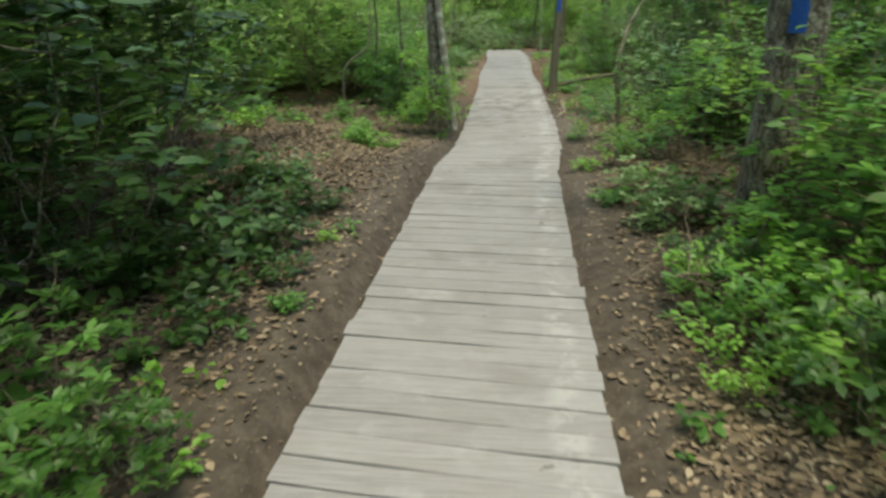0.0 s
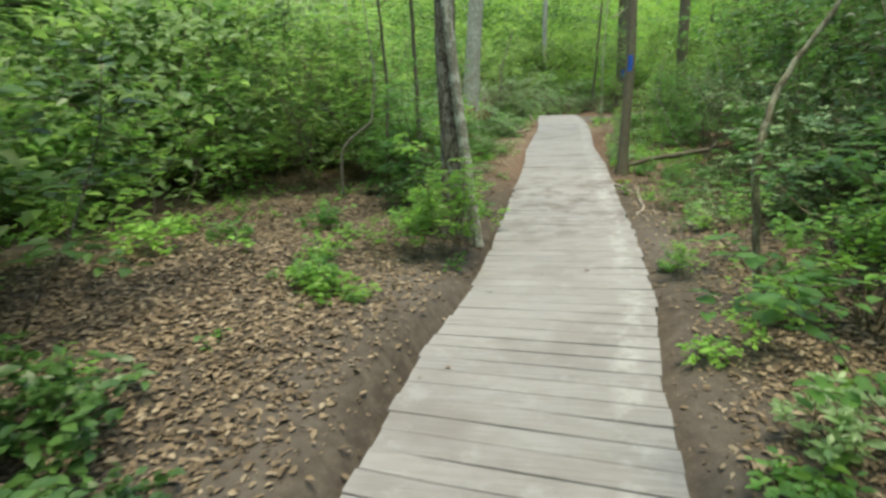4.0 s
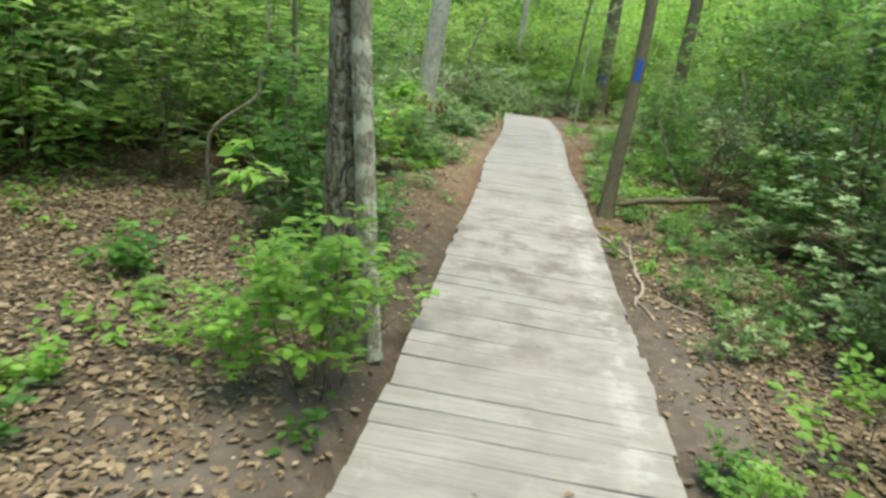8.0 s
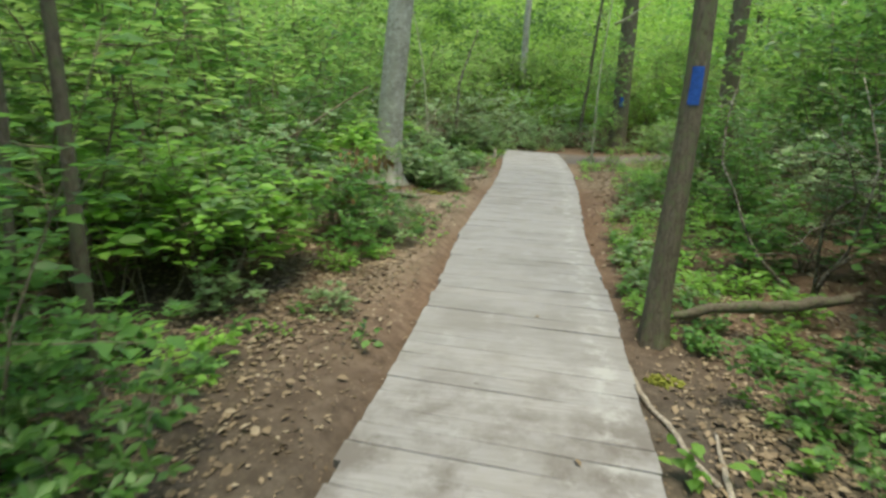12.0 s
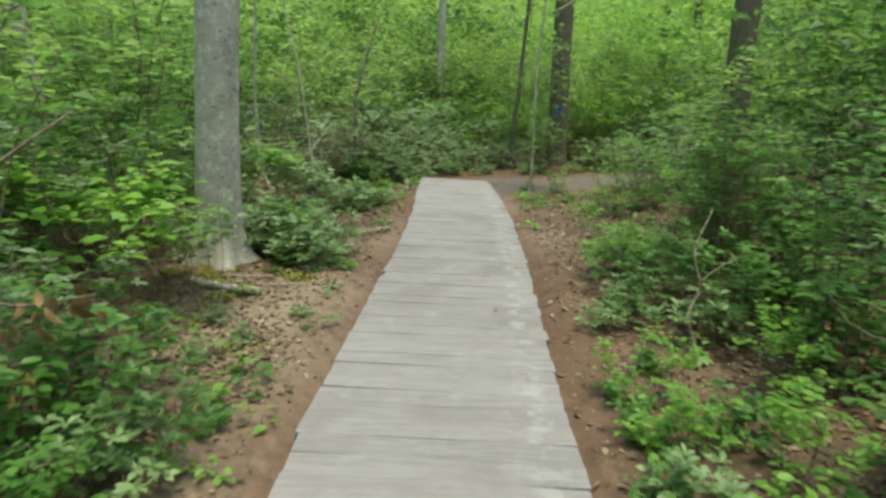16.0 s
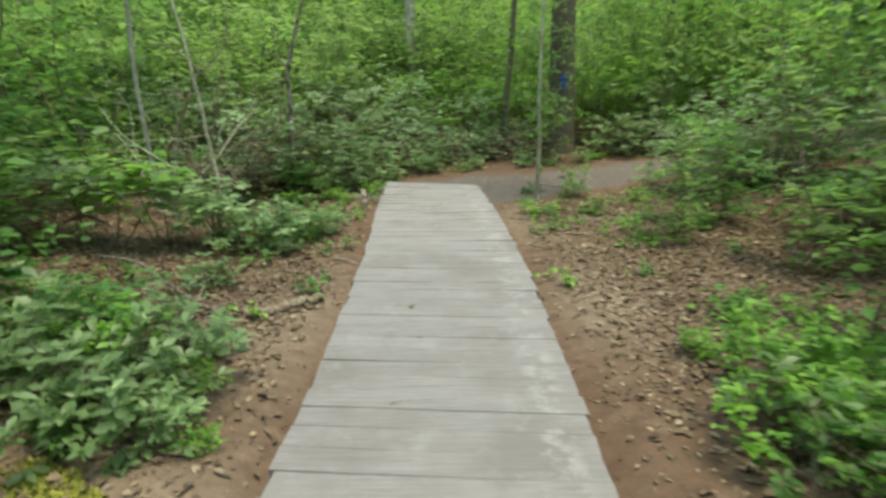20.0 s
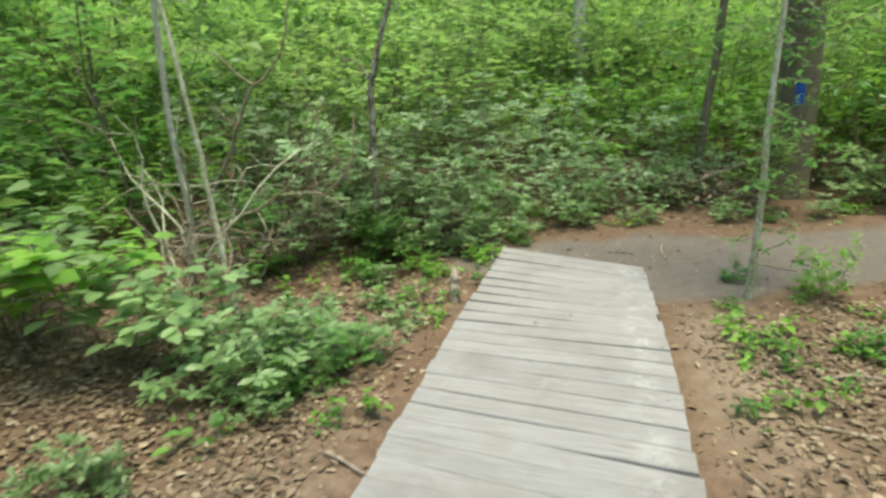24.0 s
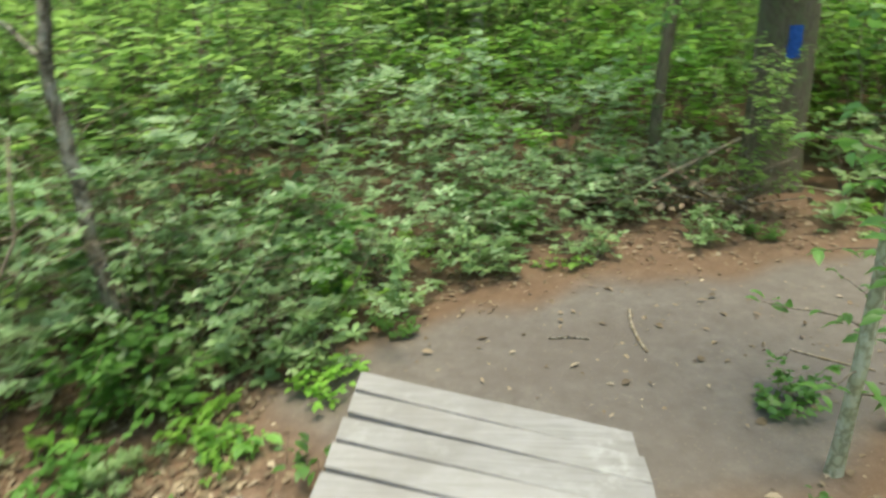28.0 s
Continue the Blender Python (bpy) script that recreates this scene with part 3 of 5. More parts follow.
TALL = plant_kind("tall_shrub", "tall slender understorey shrub with layered leaves", "shrub",
                  [grow(90 + k, 3.3, 1.3, 5, 0.185, 720, LEAF_MID if k % 2 else LEAF_FAR, TWIG, False, 0.08, 0.56, 0.85, 12, 0.014, 0.12, 0.24, 0.3) for k in range(4)])
# two copies of the tall shrub: sun and shade put into leaf colour
TALL_LIT = plant_kind("tall_shrub", "tall slender understorey shrub with layered leaves coloured as sunlit", "shrub",
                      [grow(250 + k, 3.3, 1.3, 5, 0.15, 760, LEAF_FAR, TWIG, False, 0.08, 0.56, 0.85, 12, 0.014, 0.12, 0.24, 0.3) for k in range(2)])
TALL_DARK = plant_kind("tall_shrub", "tall dense understorey shrub with leaves coloured dark for shade", "shrub",
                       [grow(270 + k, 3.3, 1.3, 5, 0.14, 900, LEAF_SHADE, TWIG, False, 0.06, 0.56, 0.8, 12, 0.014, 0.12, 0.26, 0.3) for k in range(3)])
BROAD = plant_kind("broad_leaved_sapling", "young sapling with large soft green leaves over a bare stem", "sapling",
                   [grow(170 + k, 0.95, 0.7, 4, 0.135, 190, LEAF_COOL if k else LEAF_LIGHT, TWIG, True, 0.62, 0.6, 0.85, 6, 0.007, 0.1, 0.22, 0.3) for k in range(3)])
# bushes and low plants whose dark leaf colour carries the gloom
SHADE_HOLLY = plant_kind("evergreen_bush", "dark glossy evergreen bush with leaf colour deepened for shade", "bush",
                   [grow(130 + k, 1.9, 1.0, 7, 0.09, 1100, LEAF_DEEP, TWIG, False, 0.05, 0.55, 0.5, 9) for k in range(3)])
DARK_LOW = plant_kind("shade_plant", "low green leafy plant with leaf colour darkened for shade", "plant",
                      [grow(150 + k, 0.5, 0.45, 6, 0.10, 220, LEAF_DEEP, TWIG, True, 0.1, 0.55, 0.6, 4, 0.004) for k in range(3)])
AZALEA = plant_kind("azalea_bush", "waist-low bush with whorls of small oval green leaves", "bush",
                    [grow(190 + k, 0.7, 0.5, 7, 0.082, 380, LEAF_MID if k % 2 else LEAF_SHADE, TWIG, True, 0.2, 0.42, 0.6, 6, 0.005, 0.12, 0.3, 0.6, whorl=5) for k in range(4)])
SPRAY = plant_kind("understorey_sapling", "slim sapling with bright leafy sprays above a bare stem", "sapling",
                   [grow(210 + k, 1.9, 0.8, 2, 0.095, 330, LEAF_LIGHT if k % 2 else LEAF_MID, TWIG, True, 0.42, 0.5, 0.85, 11, 0.009, 0.1, 0.25, 0.3) for k in range(4)])
# overhanging saplings, with their shade coloured into the leaves
OAK = plant_kind("shaded_sapling", "young tree, leaf colour darkened for shade, spreading over bare leaf litter", "sapling",
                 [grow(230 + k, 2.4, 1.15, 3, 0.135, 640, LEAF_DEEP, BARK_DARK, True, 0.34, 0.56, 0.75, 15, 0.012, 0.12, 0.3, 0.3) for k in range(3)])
SEEDLING = plant_kind("seedling", "small green seedling among dead leaves", "seedling",
                      [grow(110 + k, 0.16, 0.15, 3, 0.06, 24, LEAF_MID if k % 2 else LEAF_LIGHT, TWIG, True, 0.3, 0.55, 0.75, 2, 0.003) for k in range(4)])


def clear(x, y):
    """How far a spot is from the boards and the trail, in metres (below 0: on them)."""
    x, y = np.asarray(x, float), np.asarray(y, float)
    d = np.where(y < 22.6, np.abs(x - deck_x(y)) - 0.62, 9.0)
    t = np.where(x > -1.3, np.abs(y - trail_mid(x)) - trail_half(x), 9.0)
    return np.minimum(d, t)


OPEN = [(-3.8, 9.4, 1.4, 1.1), (-3.6, 6.6, 1.5, 1.8), (-1.9, 3.6, 0.8, 1.1), (-2.4, 18.6, 0.8, 0.6), (-3.1, 19.0, 0.8, 0.6), (-2.0, 5.8, 1.2, 1.7), (-2.8, 8.8, 1.5, 1.2), (1.7, 8.0, 0.4, 0.8), (2.2, 18.6, 1.4, 1.5), (-1.3, 19.0, 0.6, 1.3), (-1.3, 15.0, 0.4, 0.4), (1.9, 5.6, 0.7, 1.3), (1.2, 2.0, 0.5, 0.9),
        (1.7, 20.9, 0.9, 0.8), (-1.3, 21.3, 0.45, 0.8), (-2.4, 19.6, 0.6, 0.6), (-1.3, 12.6, 0.3, 0.8), (-3.0, 4.0, 0.8, 0.8), (1.5, 10.6, 0.7, 0.9)]


def litter_patch(x, y):
    """1 on the open patches of dead leaves."""
    x, y = np.asarray(x, float), np.asarray(y, float)
    return np.max([np.exp(-((x - cx) / sx) ** 2 - ((y - cy) / sy) ** 2) for cx, cy, sx, sy in OPEN], axis=0)


# plants that stand out beside the walk: kind, x, y, size, height factor
r = random.Random(21)
BESIDE = {
    SHRUB: "-2.2 1.3 1.1 1;2.3 2.9 1.0 1;-3.4 3.2 1.3 1;2.6 7.5 1.1 1;-2.3 10.7 .8 1;-2.5 13.2 1.0 1;-1.7 13.9 .7 1;-3.5 15.5 1.2 1;-1.7 17.4 .55 1;-2.4 17.6 .8 1;2.3 14.9 .7 .9;2.2 15.9 .7 .8;2.6 11.6 .8 .9;2.9 13 .9 1;2.6 16.6 .8 .9;-1.45 13.4 .45 .9;"
           "-1.9 22.1 .6 .8;-2.9 21.6 .8 .9;-1.5 23.2 .7 .9;-.4 24.3 .6 .8;.5 25.0 .6 .8;3.4 19.8 .8 .8;3.2 21.6 .8 .8;1.6 11.4 .5 .8;2.0 13.8 .7 .8",
    BRIGHT: "2.9 25.9 1.8 1.1;3.6 26.0 1.9 1.1;2.3 26.6 1.9 1.1;1.1 26.1 1.6 1.1;-1.95 12.0 1.1 1;-2.25 12.4 1.5 1;-2.7 11.9 1.6 1;-1.75 12.7 .9 1;1.6 7.7 .8 1;1.9 6.6 .9 1.1;-2.4 12.4 .9 1;-2.6 13.1 1.1 1.1;1.15 14.2 .5 .9;1.5 14.0 .6 .9;1.1 14.8 .55 .9;1.75 14.8 .6 1;"
           "-1.5 17.2 .6 .9;1.5 16.7 .6 .9;-3.9 20.9 1 .9;-4.0 22.2 1.3 1;-2.0 17.5 .75 1;2.6 5.4 1.2 1.3;2.2 4.6 1 1.2;-3.6 6.8 .8 1;-4.4 6.2 1 1;1.6 16.9 .55 .9;1.3 16.55 .6 .8;-1.2 22.9 .6 .8;-2.9 12.6 1.1 1.1;-1.9 12.9 .8 .9;-.75 7.65 1.0 1;-1.05 7.6 .6 1;"
           "-1.35 7.8 .5 .9;-.9 8.38 .65 1;-1.15 8.42 .6 1;-.66 8.42 .45 1;1.05 7.4 .4 .9;1.3 16.85 .6 .9;1.45 17.1 .65 .9;1.25 6.3 .6 1;-.7 7.75 .75 1.05;1.35 2.45 .6 1;1.55 2.8 .7 1;1.25 3.1 .5 1;1.8 2.3 .8 1;1.6 3.5 .7 1;1.15 2.2 .4 .9;1.95 3.2 .9 1.1;"
           # light-leaved saplings beyond the trail: brightness by leaf colour
           ".2 26.2 1.7 1;-.6 26.6 1.8 1;.8 27 1.8 1;1.4 26.4 1.6 1;-1.3 26.2 1.7 1;.3 27.8 2 1;-1.8 27 1.8 1;1.9 27.6 1.8 1;-.3 25.6 1.3 1",
    COOL: "2.5 25.3 1.2 1.2;3.0 25.0 1.3 1.2;3.4 25.4 1.4 1.3;1.2 25.5 1 1.1;.4 24.7 .8 1.1;-1.5 20.4 .6 .7;-1.4 19.6 .5 .7;-1.9 20.1 .7 .8;-1.2 20.35 .35 .8;-2.0 17.2 .9 1;-1.55 21.15 .4 .8;-1.9 21.05 .4 .8;-1.55 23.0 1 1.2;-1.0 23.35 .9 1.2;-2.0 22.8 1.1 1.3;-.5 23.6 .7 1.1;"
           "1.25 5.3 .7 1;1.3 4.4 .8 1;1.45 9.05 .6 1;2.2 11.3 .9 1;1.7 10.1 .6 1;-1.3 13.7 .8 .9;-1.4 16.9 .9 1;-1.2 16.75 .7 .9;-1.8 17.1 1 1.1;-2.1 17.4 1.1 1.1;1.3 16.7 .7 1;1.05 15.7 .5 .9;1.6 15.5 .8 1;-1.5 19.9 .9 .9;-1.75 19.75 1 .9;-1.35 20.3 .7 .8;"
           "-2.2 20 1 .9;-1.8 20.5 .8 .8;-1.7 21.7 .5 .7;-1.6 20.3 .7 .8;1.0 13.2 .6 .9;1.05 13.8 .65 .9;1.1 12.9 .6 .9;-1.9 11.9 .8 .9;-1.15 12 .5 .8;1.3 16.0 .6 1;-.85 23.1 .5 .9;-1.15 22.6 .8 1;-1.5 22.55 .9 1;-1.75 22.2 .8 1;-.3 23.75 .6 .9;.3 23.95 .6 .9;"
           "1.1 24.3 .6 .9;2.1 24.6 .6 .9;-1.2 20.9 .4 .7;-2.5 23.0 .9 1;-1.85 18.85 .6 .9;-1.7 18.95 .45 .9;-1.6 15.5 .35 .7;-1.95 15.25 .4 .7;-1.3 15.2 .3 .8;-1.05 15.65 .25 .8;-2.2 15.1 .45 .8;-1.45 14.9 .4 .8;-1.3 17.15 1 1;-1.5 16.85 0.92 .9;-1.8 17.3 1.1 1;-1.5 17.6 0.92 1",
    AZALEA: "1.35 4.5 .7 .9;2.1 2.7 1.3 1.1;1.65 2.0 1 1;2.1 2.1 1.3 1.1;-1.15 1.55 .7 .9;-1.45 1.6 .85 .9;-1.75 1.95 .9 1;-1.3 1.2 .75 .9;-2.0 1.5 1.1 1;-1.4 20.0 .6 .8;-1.7 20.15 .7 .8;-1.25 20.15 .5 .8;-1.15 13.9 .7 .9;-1.5 14.3 .8 .9;-1.9 14.6 .9 1;1.3 2.7 .7 1;"
           "1.5 2.3 .8 1;1.75 3.0 .8 1;1.4 3.35 .6 .9;1.85 3.7 .7 1;-1.0 9.5 .8 .9;-1.25 9.3 .9 1;-1.2 10.0 .9 1;-1.5 10.4 .9 1;-1.7 9.7 1 1;1.5 9.4 0.37 .8;1.9 9.8 0.43 .9;2.2 9.2 0.5 1;1.45 10.2 0.31 .8;2.0 10.6 0.43 .9;1.2 8.9 0.25 .8;1.25 9.9 0.43 .9;"
           "1.8 10.9 0.5 .9;1.3 16.3 .7 1;1.55 16.0 .75 1;1.25 15.75 .5 .9;1.6 16.45 .7 1;1.85 16.1 .8 1;1.75 15.6 .7 1;1.45 9.7 .45 .9;1.75 9.3 .5 .9;2.1 10.0 .6 1;1.6 10.7 .5 .9",
    LOW: "-1.45 6.45 .7 .9;1.75 7.2 .8 1;1.5 6.7 .7 1;-1.5 16.8 .6 .9;-.98 16.8 .35 .8;-1.8 17.6 .7 .9;-1.2 6.35 .8 .8;-2.3 8.6 1 1;-2.9 6.8 .9 1;.98 7.7 .5 .9;1.1 10.4 .4 .9;-1.2 8.6 .8 .9;-1.4 12.9 .6 .8;-1.05 14.2 .45 .7;1.4 17.6 .6 .9;1.7 18.0 .7 .9;"
           "1.55 17 .8 1;-1.45 19.75 .7 .8;-1.3 21.9 .5 .8;1.55 21.2 .6 .8;-1.05 22.35 .6 .8;-.85 22.9 .45 .7;1.6 2.5 .7 .9;-.95 2.7 .4 .8;1.0 12.4 .5 .8;.95 14.4 .5 .9;-1.25 13.3 .5 .8;1.6 12 .7 .8;2.0 12.9 .8 .9;-1.4 17.6 .7 .9;-1.2 17.3 .5 .8;-1.9 21.7 .7 .8;"
           "-1.5 22.0 .6 .8;-1.0 9.2 .7 .9;-1.3 8.9 .8 .9;-1.8 10.2 .9 1;-1.5 11.0 .8 .9;-2.1 11.1 .9 1;1.5 13.4 .7 .9;1.25 12.2 .6 .8;1.9 17.3 .7 .8;-2.6 7.4 .7 .8;-3.2 7.6 .9 .9;-2.7 5.1 .7 .8;.95 6.1 .5 .8;1.05 5.0 .6 .8;1.7 19.9 .5 .7;2.4 20.3 .6 .8;"
           "-.9 24.0 .5 .8;1.5 24.4 .5 .8;2.4 24.9 .6 .8;1.2 24.7 .5 .8;.92 12.7 .5 1;.95 13.1 .6 1;1.0 13.5 .7 1;.92 13.9 .55 1;1.0 14.3 .6 1;.95 14.7 .5 .9;1.3 13.6 .8 1;1.4 14.4 .8 1;1.35 13.0 .7 1;1.3 12.6 .6 .9;1.7 13.3 .8 .9;1.2 15.1 .5 .8;"
           "1.75 12.4 .7 .8;-1.65 6.85 .7 .9;-1.8 7.25 .6 .9;-1.5 6.5 .6 .9;-1.05 3.7 .3 .9;-2.1 5.0 .6 .8",
    THICKET: "-1.9 22.5 .8 .9;-1.35 22.75 .62 .8;-2.7 22.6 .9 1;-1.2 23.5 .7 .8;-.6 23.95 .55 .75;-1.9 23.6 1 1;.0 24.35 .55 .75;-.6 24.8 .8 .9;.6 24.6 .5 .7;.9 25.2 .6 .75;-2.9 23.8 1 1;.2 25.6 .9 .9;-1.2 25.2 1 1;3.2 25.6 .7 .8;2.9 22.2 .8 .8;3.6 21.2 .9 .9;"
           "3.9 23 .9 .9;2.4 9.6 .7 .8;3.0 9.0 .9 .9;2.9 10.6 .9 .9;-2.9 14.2 .9 1;-1.9 14.2 .6 .9;3.3 15.5 .9 .9;3.4 17.2 .8 .8;4.0 19.5 .9 .9;-2.6 22.0 .7 .9;-3.6 22.9 1.1 1;-3.1 16.6 .9 1;4.6 24.9 .9 .9;3.7 26.2 1 1",
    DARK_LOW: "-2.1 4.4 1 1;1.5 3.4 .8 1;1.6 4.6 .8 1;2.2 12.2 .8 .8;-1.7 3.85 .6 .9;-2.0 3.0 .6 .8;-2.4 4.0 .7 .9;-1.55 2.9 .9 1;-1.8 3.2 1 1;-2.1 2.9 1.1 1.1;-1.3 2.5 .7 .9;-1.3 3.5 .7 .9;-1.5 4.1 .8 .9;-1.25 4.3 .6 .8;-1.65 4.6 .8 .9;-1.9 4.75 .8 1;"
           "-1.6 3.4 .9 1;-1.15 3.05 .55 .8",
    SHADE_HOLLY: "3.5 8.9 1.4 1.1;3.9 10.4 1.5 1.1;3.4 11.4 1.2 1.1;-3.4 1.7 1.6 1.1;2.2 8.9 .5 .9;2.7 9.4 .8 1;-3.1 2.3 1.1 1;-3.6 3.4 1.1 1.1;-3.2 1.0 1.1 1.1;-2.3 .4 1 1;2.9 8.6 .8 .8;3.2 9.8 .9 .9;2.7 10.3 .7 .8;3.4 11 .9 .9;2.9 7.2 .8 .9;2.3 4.3 .6 .9;"
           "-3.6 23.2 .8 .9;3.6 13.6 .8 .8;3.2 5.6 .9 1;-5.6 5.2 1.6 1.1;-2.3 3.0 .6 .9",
    BROAD: "-2.5 19.75 1.05 .95;-2.05 19.85 .9 .95;-2.95 19.7 1.05 .95;-2.8 15.9 1 1.1;-3.35 19.8 1 .95;-3.9 20.1 1 .9;-2.45 15.8 1 1.1;-3.3 15.8 1 1.1;-1.72 15.62 .6 1.6;-2.05 15.75 .7 1.45;-2.2 12.3 1.0 1;-2.5 12.6 1.1 1;-2.0 12.65 .8 .9;-2.9 12.4 1.2 1;-2.6 13.0 1.1 1;-2.35 11.9 .9 1",
    SPRAY: "1.6 3.2 1 .95;2.0 4.0 1.1 1;1.5 4.9 .8 .9;1.95 5.5 .9 .95;2.2 2.6 1 1;2.5 6.8 1 1;2.6 3.4 1.1 1.1;-3.4 7.6 .8 .9;-2.7 16.4 .9 1;2.1 17.4 .8 1;1.95 6.6 .75 1",
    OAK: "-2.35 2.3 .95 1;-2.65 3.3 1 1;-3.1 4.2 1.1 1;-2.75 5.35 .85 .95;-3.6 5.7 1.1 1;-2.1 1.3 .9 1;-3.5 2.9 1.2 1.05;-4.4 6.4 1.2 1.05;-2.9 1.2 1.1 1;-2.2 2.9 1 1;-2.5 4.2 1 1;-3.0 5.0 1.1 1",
    TALL: "2.35 17.1 .55 1;2.2 15.2 .5 1;3.0 18.9 .6 1;-3.0 .9 .8 1;2.3 .9 .7 1;-1.6 9.9 .55 1;-3.4 13.1 .9 1;-3.0 14.8 .8 1;-3.3 17.6 .8 1;-3.9 19.2 .9 1;-2.4 22.9 .6 1;4.2 22.0 .8 1;4.3 18.4 .9 1;5.1 20.3 1 1;-4.3 4.6 1 1;-4.6 22 1 1;"
           "-3.9 15.6 .9 1;2.15 16.8 .45 1;2.0 19.9 .35 1;2.7 20.6 .5 1",
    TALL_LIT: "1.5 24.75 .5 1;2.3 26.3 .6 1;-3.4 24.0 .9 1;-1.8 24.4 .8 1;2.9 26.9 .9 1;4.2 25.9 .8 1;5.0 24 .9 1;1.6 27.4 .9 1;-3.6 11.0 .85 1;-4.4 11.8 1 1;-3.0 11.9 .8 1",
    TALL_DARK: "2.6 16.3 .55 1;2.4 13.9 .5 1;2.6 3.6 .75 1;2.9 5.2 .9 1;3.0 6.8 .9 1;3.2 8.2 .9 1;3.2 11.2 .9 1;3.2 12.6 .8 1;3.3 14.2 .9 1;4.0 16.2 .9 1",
}
spots_taken = []
for kind, text in BESIDE.items():
    for n, row in enumerate(text.split(";")):
        x, y, s, h = (float(v) for v in row.split())
        kind(x, y, r.uniform(0, 6.28), s, h, n)
        spots_taken.append((x, y))

# fill of the woods away from the boards
for n in range(900):
    x, y = r.uniform(-11, 11), r.uniform(-4, 36)
    c = float(clear(x, y))
    near_deck = abs(x - float(deck_x(y))) if y < 23 else abs(x) + (y - 23)
    if c < 1.6 or near_deck < 3.0 or float(litter_patch(x, y)) > 0.3 or min((x - a) ** 2 + (y - b) ** 2 for a, b in spots_taken) < 0.55:
        continue
    roll = r.random()
    kind, lo, hi = (SHRUB, 0.9, 1.5) if roll < 0.42 else (THICKET, 0.7, 1.1) if roll < 0.52 else (TALL, 0.8, 1.35) if roll < 0.95 else (BRIGHT, 0.9, 1.4)
    # paler copies beyond the trail, darker ones east, in place of light
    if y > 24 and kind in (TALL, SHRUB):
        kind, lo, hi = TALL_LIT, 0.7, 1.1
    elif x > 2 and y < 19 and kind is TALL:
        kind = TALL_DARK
    kind(x, y, r.uniform(0, 6.28), r.uniform(lo, hi), 1.0, r.randrange(4))
    spots_taken.append((x, y))

for n in range(700):
    x, y = r.uniform(-4.5, 3.5), r.uniform(1.5, 24.5)
    c = float(clear(x, y))
    if c > 0.12 and r.random() < 0.18 + 0.3 * min(1.0, c):
        SEEDLING(x, y, r.uniform(0, 6.28), r.uniform(0.6, 1.4), 1.0, r.randrange(4))


# ================= far undergrowth =================
def understorey(name, seed, clumps, leaves, box, gap, size, low, high, material, spread):
    q = np.random.default_rng(seed)
    x, y = q.uniform(box[0], box[1], clumps), q.uniform(box[2], box[3], clumps)
    away = np.where(y < 23, np.abs(x - deck_x(y)), np.hypot(x, y - 23)) - gap
    ok = away > 0
    x, y, away = x[ok], y[ok], away[ok]
    h = low + (high - low) * q.random(len(x)) ** 1.3
    c = np.stack([x, y, ground_z(x, y) + h], 1)
    n = len(c) * leaves
    base = np.repeat(c, leaves, 0) + q.normal(0, 1, (n, 3)) * np.array([spread, spread, spread * 0.38])
    base[:, 2] = np.maximum(base[:, 2], 0.02)
    a = q.uniform(0, 2 * np.pi, n)
    axis = np.stack([np.cos(a), np.sin(a), q.normal(-0.1, 0.22, n)], 1)
    up = np.array([0, 0, 1.0]) + q.normal(0, 0.32, (n, 3))
    ln = size * q.uniform(0.6, 1.3, n)
    me = leaf_mesh(name, base, axis, up, ln, ln * 0.62, material, False, 0.2)
    thing(name, Matrix(), "dense far undergrowth of green leaves between the trees", "undergrowth", kind="stuff", data=me)


# leaf colour per zone stands in for light: darker east, lighter north
understorey("far_undergrowth", 5, 640, 60, (-15, 0, -5, 26), 4.2, 0.19, 0.1, 4.6, LEAF_FAR, 0.42)
understorey("far_undergrowth", 7, 560, 60, (0, 15, -5, 22), 4.0, 0.17, 0.1, 4.6, LEAF_MID, 0.42)
understorey("far_undergrowth", 9, 460, 60, (-15, 15, 24, 42), 4.6, 0.19, 0.3, 5.2, LEAF_FAR, 0.42)
understorey("deep_woods", 6, 900, 70, (-34, -7, -12, 58), 9, 0.34, 0.3, 9.0, LEAF_FAR, 0.7)
understorey("deep_woods", 16, 800, 70, (6, 34, -12, 58), 7, 0.34, 0.3, 9.0, LEAF_MID, 0.7)
understorey("deep_woods", 26, 230, 60, (-9, 9, 32, 56), 7, 0.30, 0.3, 7.0, LEAF_LIGHT, 0.7)
# clumps that put pockets of shade and sun into leaf colour
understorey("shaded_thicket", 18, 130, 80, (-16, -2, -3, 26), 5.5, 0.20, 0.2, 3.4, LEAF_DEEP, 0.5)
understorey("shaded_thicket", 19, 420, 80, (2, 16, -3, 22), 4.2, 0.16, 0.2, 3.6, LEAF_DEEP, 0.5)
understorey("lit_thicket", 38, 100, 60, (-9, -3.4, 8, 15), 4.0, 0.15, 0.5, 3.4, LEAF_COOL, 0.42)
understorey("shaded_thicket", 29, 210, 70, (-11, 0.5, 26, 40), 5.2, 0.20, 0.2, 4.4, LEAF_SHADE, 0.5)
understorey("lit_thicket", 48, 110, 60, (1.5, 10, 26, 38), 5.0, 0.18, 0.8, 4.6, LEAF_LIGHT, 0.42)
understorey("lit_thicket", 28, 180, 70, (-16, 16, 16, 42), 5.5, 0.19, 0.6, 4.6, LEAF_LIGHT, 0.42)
understorey("dark_undergrowth", 8, 520, 60, (-13, 13, -4, 25), 4.0, 0.13, 0.1, 1.6, LEAF_MID, 0.4)

# the woods beyond: a backdrop ring with a faint glow of its own
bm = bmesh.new()
